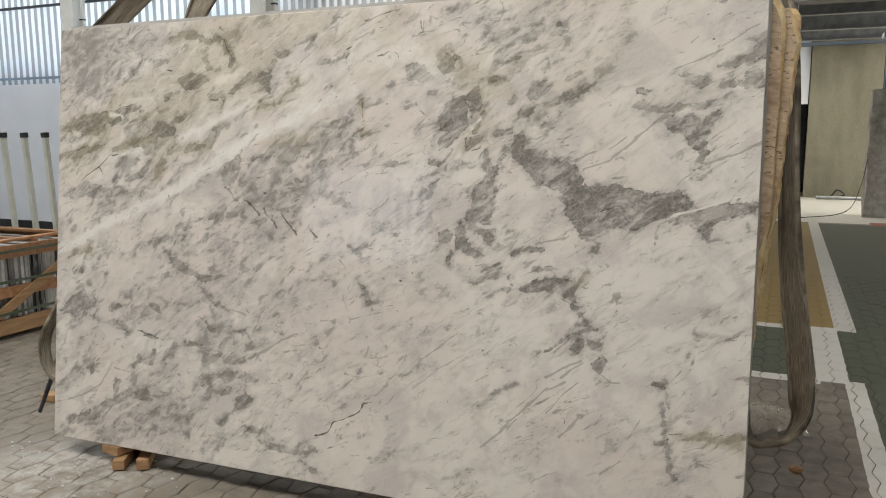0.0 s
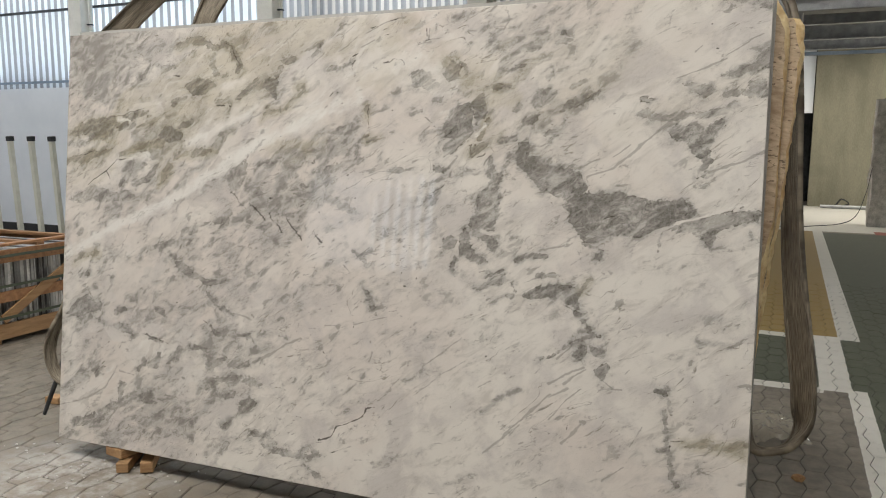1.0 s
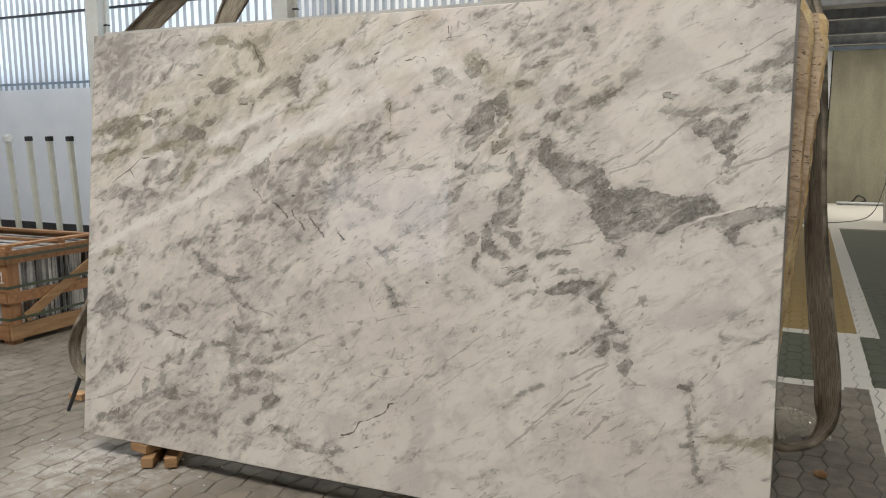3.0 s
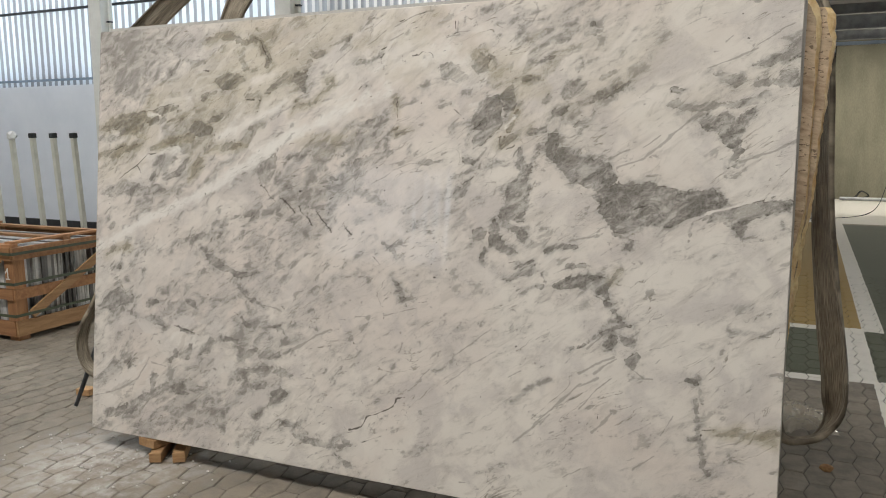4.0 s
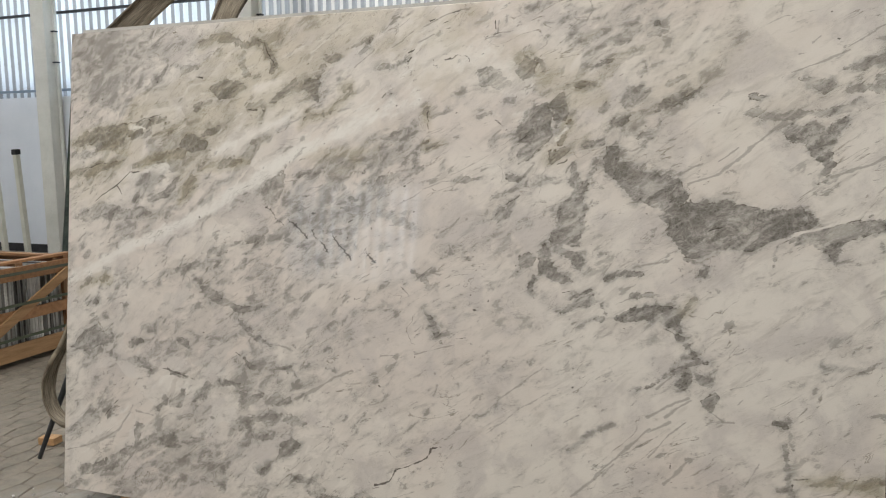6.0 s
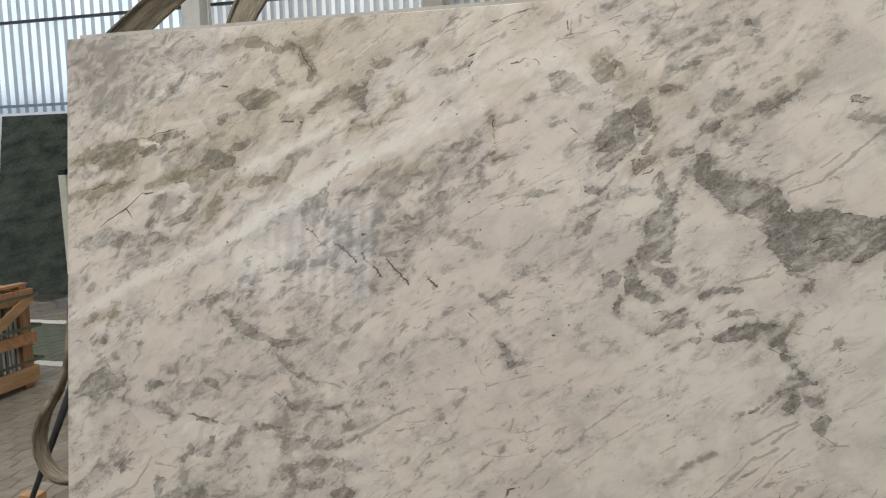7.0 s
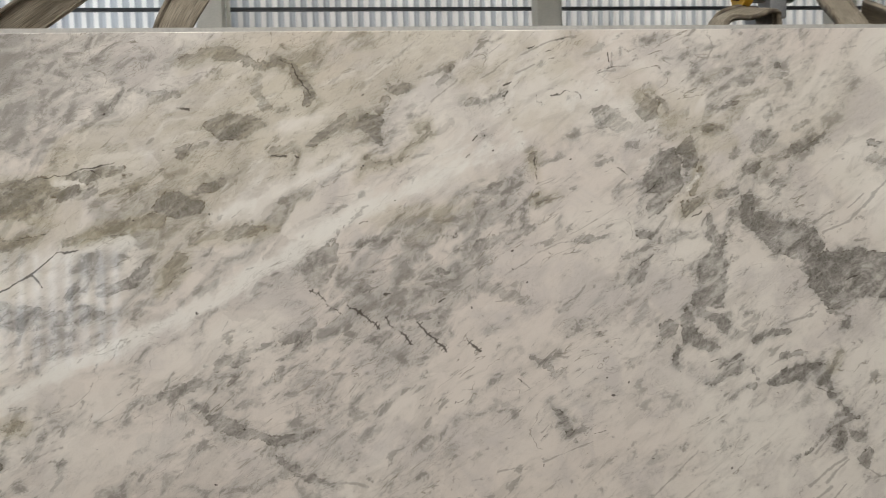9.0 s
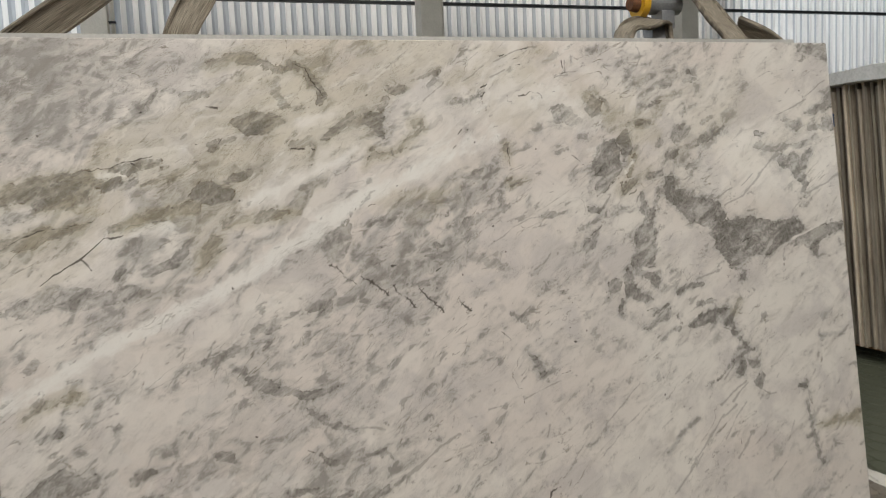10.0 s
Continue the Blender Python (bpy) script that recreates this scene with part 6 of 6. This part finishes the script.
part("chalk_mark", bm, CHALK, crate, "figure 1 chalked in white")

# ---- upright rack by the white wall, green slab ----
for i, x in enumerate((-11.75, -11.3, -10.82, -10.36, -9.92, -9.5)):
    bag = i == 2
    lean = pose(0, 0, 0, 3.0, 0, 0)
    post = empty("rack_post", HALL @ pose(x, 7.75, 0) @ lean, "cream painted square steel post with a black cap" if not bag else "cream painted steel post with a white bag tied on top", "rack post", "posts by the wall")
    part("tube", box(-0.032, 0.032, -0.032, 0.032, 0.0, 1.56, 0.006), WHITE_TUBE, post)
    if bag:
        part("bag", chunk((0.14, 0.14, 0.14), 5.0), WHITE_FILM, post, "crumpled white bag", pose(0, 0, 1.52))
    else:
        part("cap", box(-0.04, 0.04, -0.04, 0.04, 1.555, 1.625, 0.008), BLACK_RUBBER, post, "black rubber cap")
    part("foot", box(-0.12, 0.12, -0.3, 0.3, 0.0, 0.07, 0.006), STEEL_GREY, post)
post = empty("rack_post", HALL @ pose(-7.62, 7.62, 0) @ pose(0, 0, 0, 0, -1.0, 0), "cream painted steel post standing before a green slab", "rack post", "posts by the wall")
part("tube", box(-0.05, 0.05, -0.05, 0.05, 0.1, 1.56, 0.006), WHITE_TUBE, post)
part("cap", box(-0.055, 0.055, -0.055, 0.055, 1.555, 1.62, 0.008), BLACK_RUBBER, post, "black rubber cap")
part("foot", box(-0.22, 1.6, -0.1, 0.35, 0.0, 0.11, 0.008), STEEL_GREY, post, "grey steel channel foot")
bm = box(-1.45, 1.9, 0, 0.03, 0.0, 2.22, 0.004)
tagged(part("green_slab", bm, GREEN_STONE, None, "", HALL @ pose(-7.6, 7.86, 0.112) @ pose(0, 0, 0, -9, 0, 0)), "polished dark green stone slab leaning by the white wall", "stone slab")

# ---- bundle of slabs on the far rack ----
bundle = 0.0
rb = random.Random(8)
for i in range(28):
    th = rb.choice((0.02, 0.022, 0.03))
    inset, hi = rb.uniform(0, 0.05), rb.uniform(2.02, 2.14)
    ob = part("stone_slab", box(inset, 3.0, 0, th, 0, hi, 0.003), TILE_DARK if i > 19 else BROWN_STONE, None, "", pose(2.42, 4.3 + bundle, 0.13) @ pose(0, 0, 0, -5, 0, 0))
    tagged(ob, "dark grey stone slab at the back of a tight bundle" if i > 19 else "brown stone slab standing in a tight bundle", "stone slab", "bundled slabs")
    if i in (17, 19, 22, 25):
        part("sticker", box(inset - 0.002, inset - 0.0005, -0.004, th + 0.03, 1.75 - (i - 17) * 0.16, 1.86 - (i - 17) * 0.16), YELLOW_TAPE if i == 19 else BLUE_TAPE, ob, "coloured stock sticker")
    bundle += th + rb.uniform(0.003, 0.022)
for x in (2.9, 4.8):
    tagged(part("wood_block", box(-0.06, 0.06, 0, bundle + 0.3, 0, 0.125, 0.005), WOOD_PALE, None, "", pose(x, 4.18, 0.004)), "pine bearer under a bundle of slabs", "wood block")
bm = box(2.36, 5.4, 4.44, 4.48 + bundle, 2.19, 2.30, 0.006)
bmesh.ops.subdivide_edges(bm, edges=bm.edges[:], cuts=4, use_grid_fill=True)
for v in bm.verts:
    v.co.z += 0.025 * noise.noise(v.co * 5)
tagged(part("wrapping_film", bm, WHITE_FILM), "white film laid over a bundle of slabs", "film")

# ---- floor ----
tagged(part("floor", box(WEST - 0.2, EAST + 0.2, BACK_Y - 0.2, 24.0, -0.25, -0.006), BED, m=HALL), "dusty bed between the pavers of the hall floor", "floor", kind="structure")
tagged(part("yard_floor", box(-6.2, 9.2, 9.6, 22.8, -0.02, 0.0), PAVER, m=HALL), "painted concrete floor of the yard", "floor", kind="structure")
tagged(part("hall_floor_west", box(WEST, -12.5, BACK_Y, 9.3, -0.02, 0.0), PAVER, m=HALL), "grey concrete floor", "floor", kind="structure")
tagged(part("hall_floor_east", box(6.0, EAST, BACK_Y, 9.3, -0.02, 0.0), PAVER, m=HALL), "grey concrete floor", "floor", kind="structure")
tagged(part("hall_floor_south", box(-12.5, 6.0, BACK_Y, -0.4, -0.02, 0.0), PAVER, m=HALL), "grey concrete floor", "floor", kind="structure")

FLAT, POINT, HALF = 0.04, 0.068, 0.108
RIM = [(POINT, 0), (FLAT, HALF), (-FLAT, HALF), (-POINT, 0), (-FLAT, -HALF), (FLAT, -HALF)]


def paver_points(cx, cy, tilt, lift, gap=0.0022):
    """One six-sided paver with a chamfered rim; its long points lie along x."""
    top, low, base = [], [], []
    for c, s in RIM:
        z = lift + tilt[0] * c / POINT + tilt[1] * s / HALF
        k, q = 1 - gap / POINT, 1 - gap / HALF
        top.append((cx + c * k * 0.93, cy + s * q * 0.95, z))
        low.append((cx + c * k, cy + s * q, z - 0.004))
        base.append((cx + c * k, cy + s * q, -0.03))
    return top + low + base


FACES = [tuple(range(6))] + [(6 + k, 6 + (k + 1) % 6, (k + 1) % 6, k) for k in range(6)] + [(12 + k, 12 + (k + 1) % 6, 6 + (k + 1) % 6, 6 + k) for k in range(6)]
rp = random.Random(12)
near, rest_v, rest_f = [], [], []
for i in range(-116, 56):
    for j in range(-3, 47):
        x = i * (FLAT + POINT)
        y = (j + (i % 2) * 0.5) * 2 * HALF
        if x < -12.4 or x > 5.95 or y < -0.35 or y > 9.62:
            continue
        tilt, lift = (rp.uniform(-1, 1) * 0.0012, rp.uniform(-1, 1) * 0.0012), rp.uniform(-0.002, 0.001)
        if (-4.3 < x < -2.0 and 1.9 < y < 3.4) or (-0.2 < x < 0.75 and 3.2 < y < 5.5):
            near.append((x, y, tilt, lift))
        else:
            o = len(rest_v)
            rest_v += paver_points(x, y, tilt, lift)
            rest_f += [tuple(o + k for k in f) for f in FACES]
me = bpy.data.meshes.new("paving")
me.from_pydata(rest_v, [], rest_f)
me.materials.append(PAVER)
paving = new("paving", me)
paving.matrix_basis = HALL
tagged(paving, "worn interlocking concrete pavers with painted bays", "paving", kind="stuff")
spot = empty("pavement", HALL, "worn grey interlocking concrete pavers beside the slab", "pavement", kind="structure")
near = near[:300]
variants = []
for k in range(12):
    r = random.Random(k)
    me = bpy.data.meshes.new("paver")
    me.from_pydata(paver_points(0, 0, (r.uniform(-1, 1) * 0.0014, r.uniform(-1, 1) * 0.0014), 0), [], FACES)
    me.materials.append(PAVER)
    variants.append(me)
for k, (x, y, tilt, lift) in enumerate(near):
    ob = new("paver", variants[k % 12])
    ob.parent = spot
    ob.location = (x, y, lift)
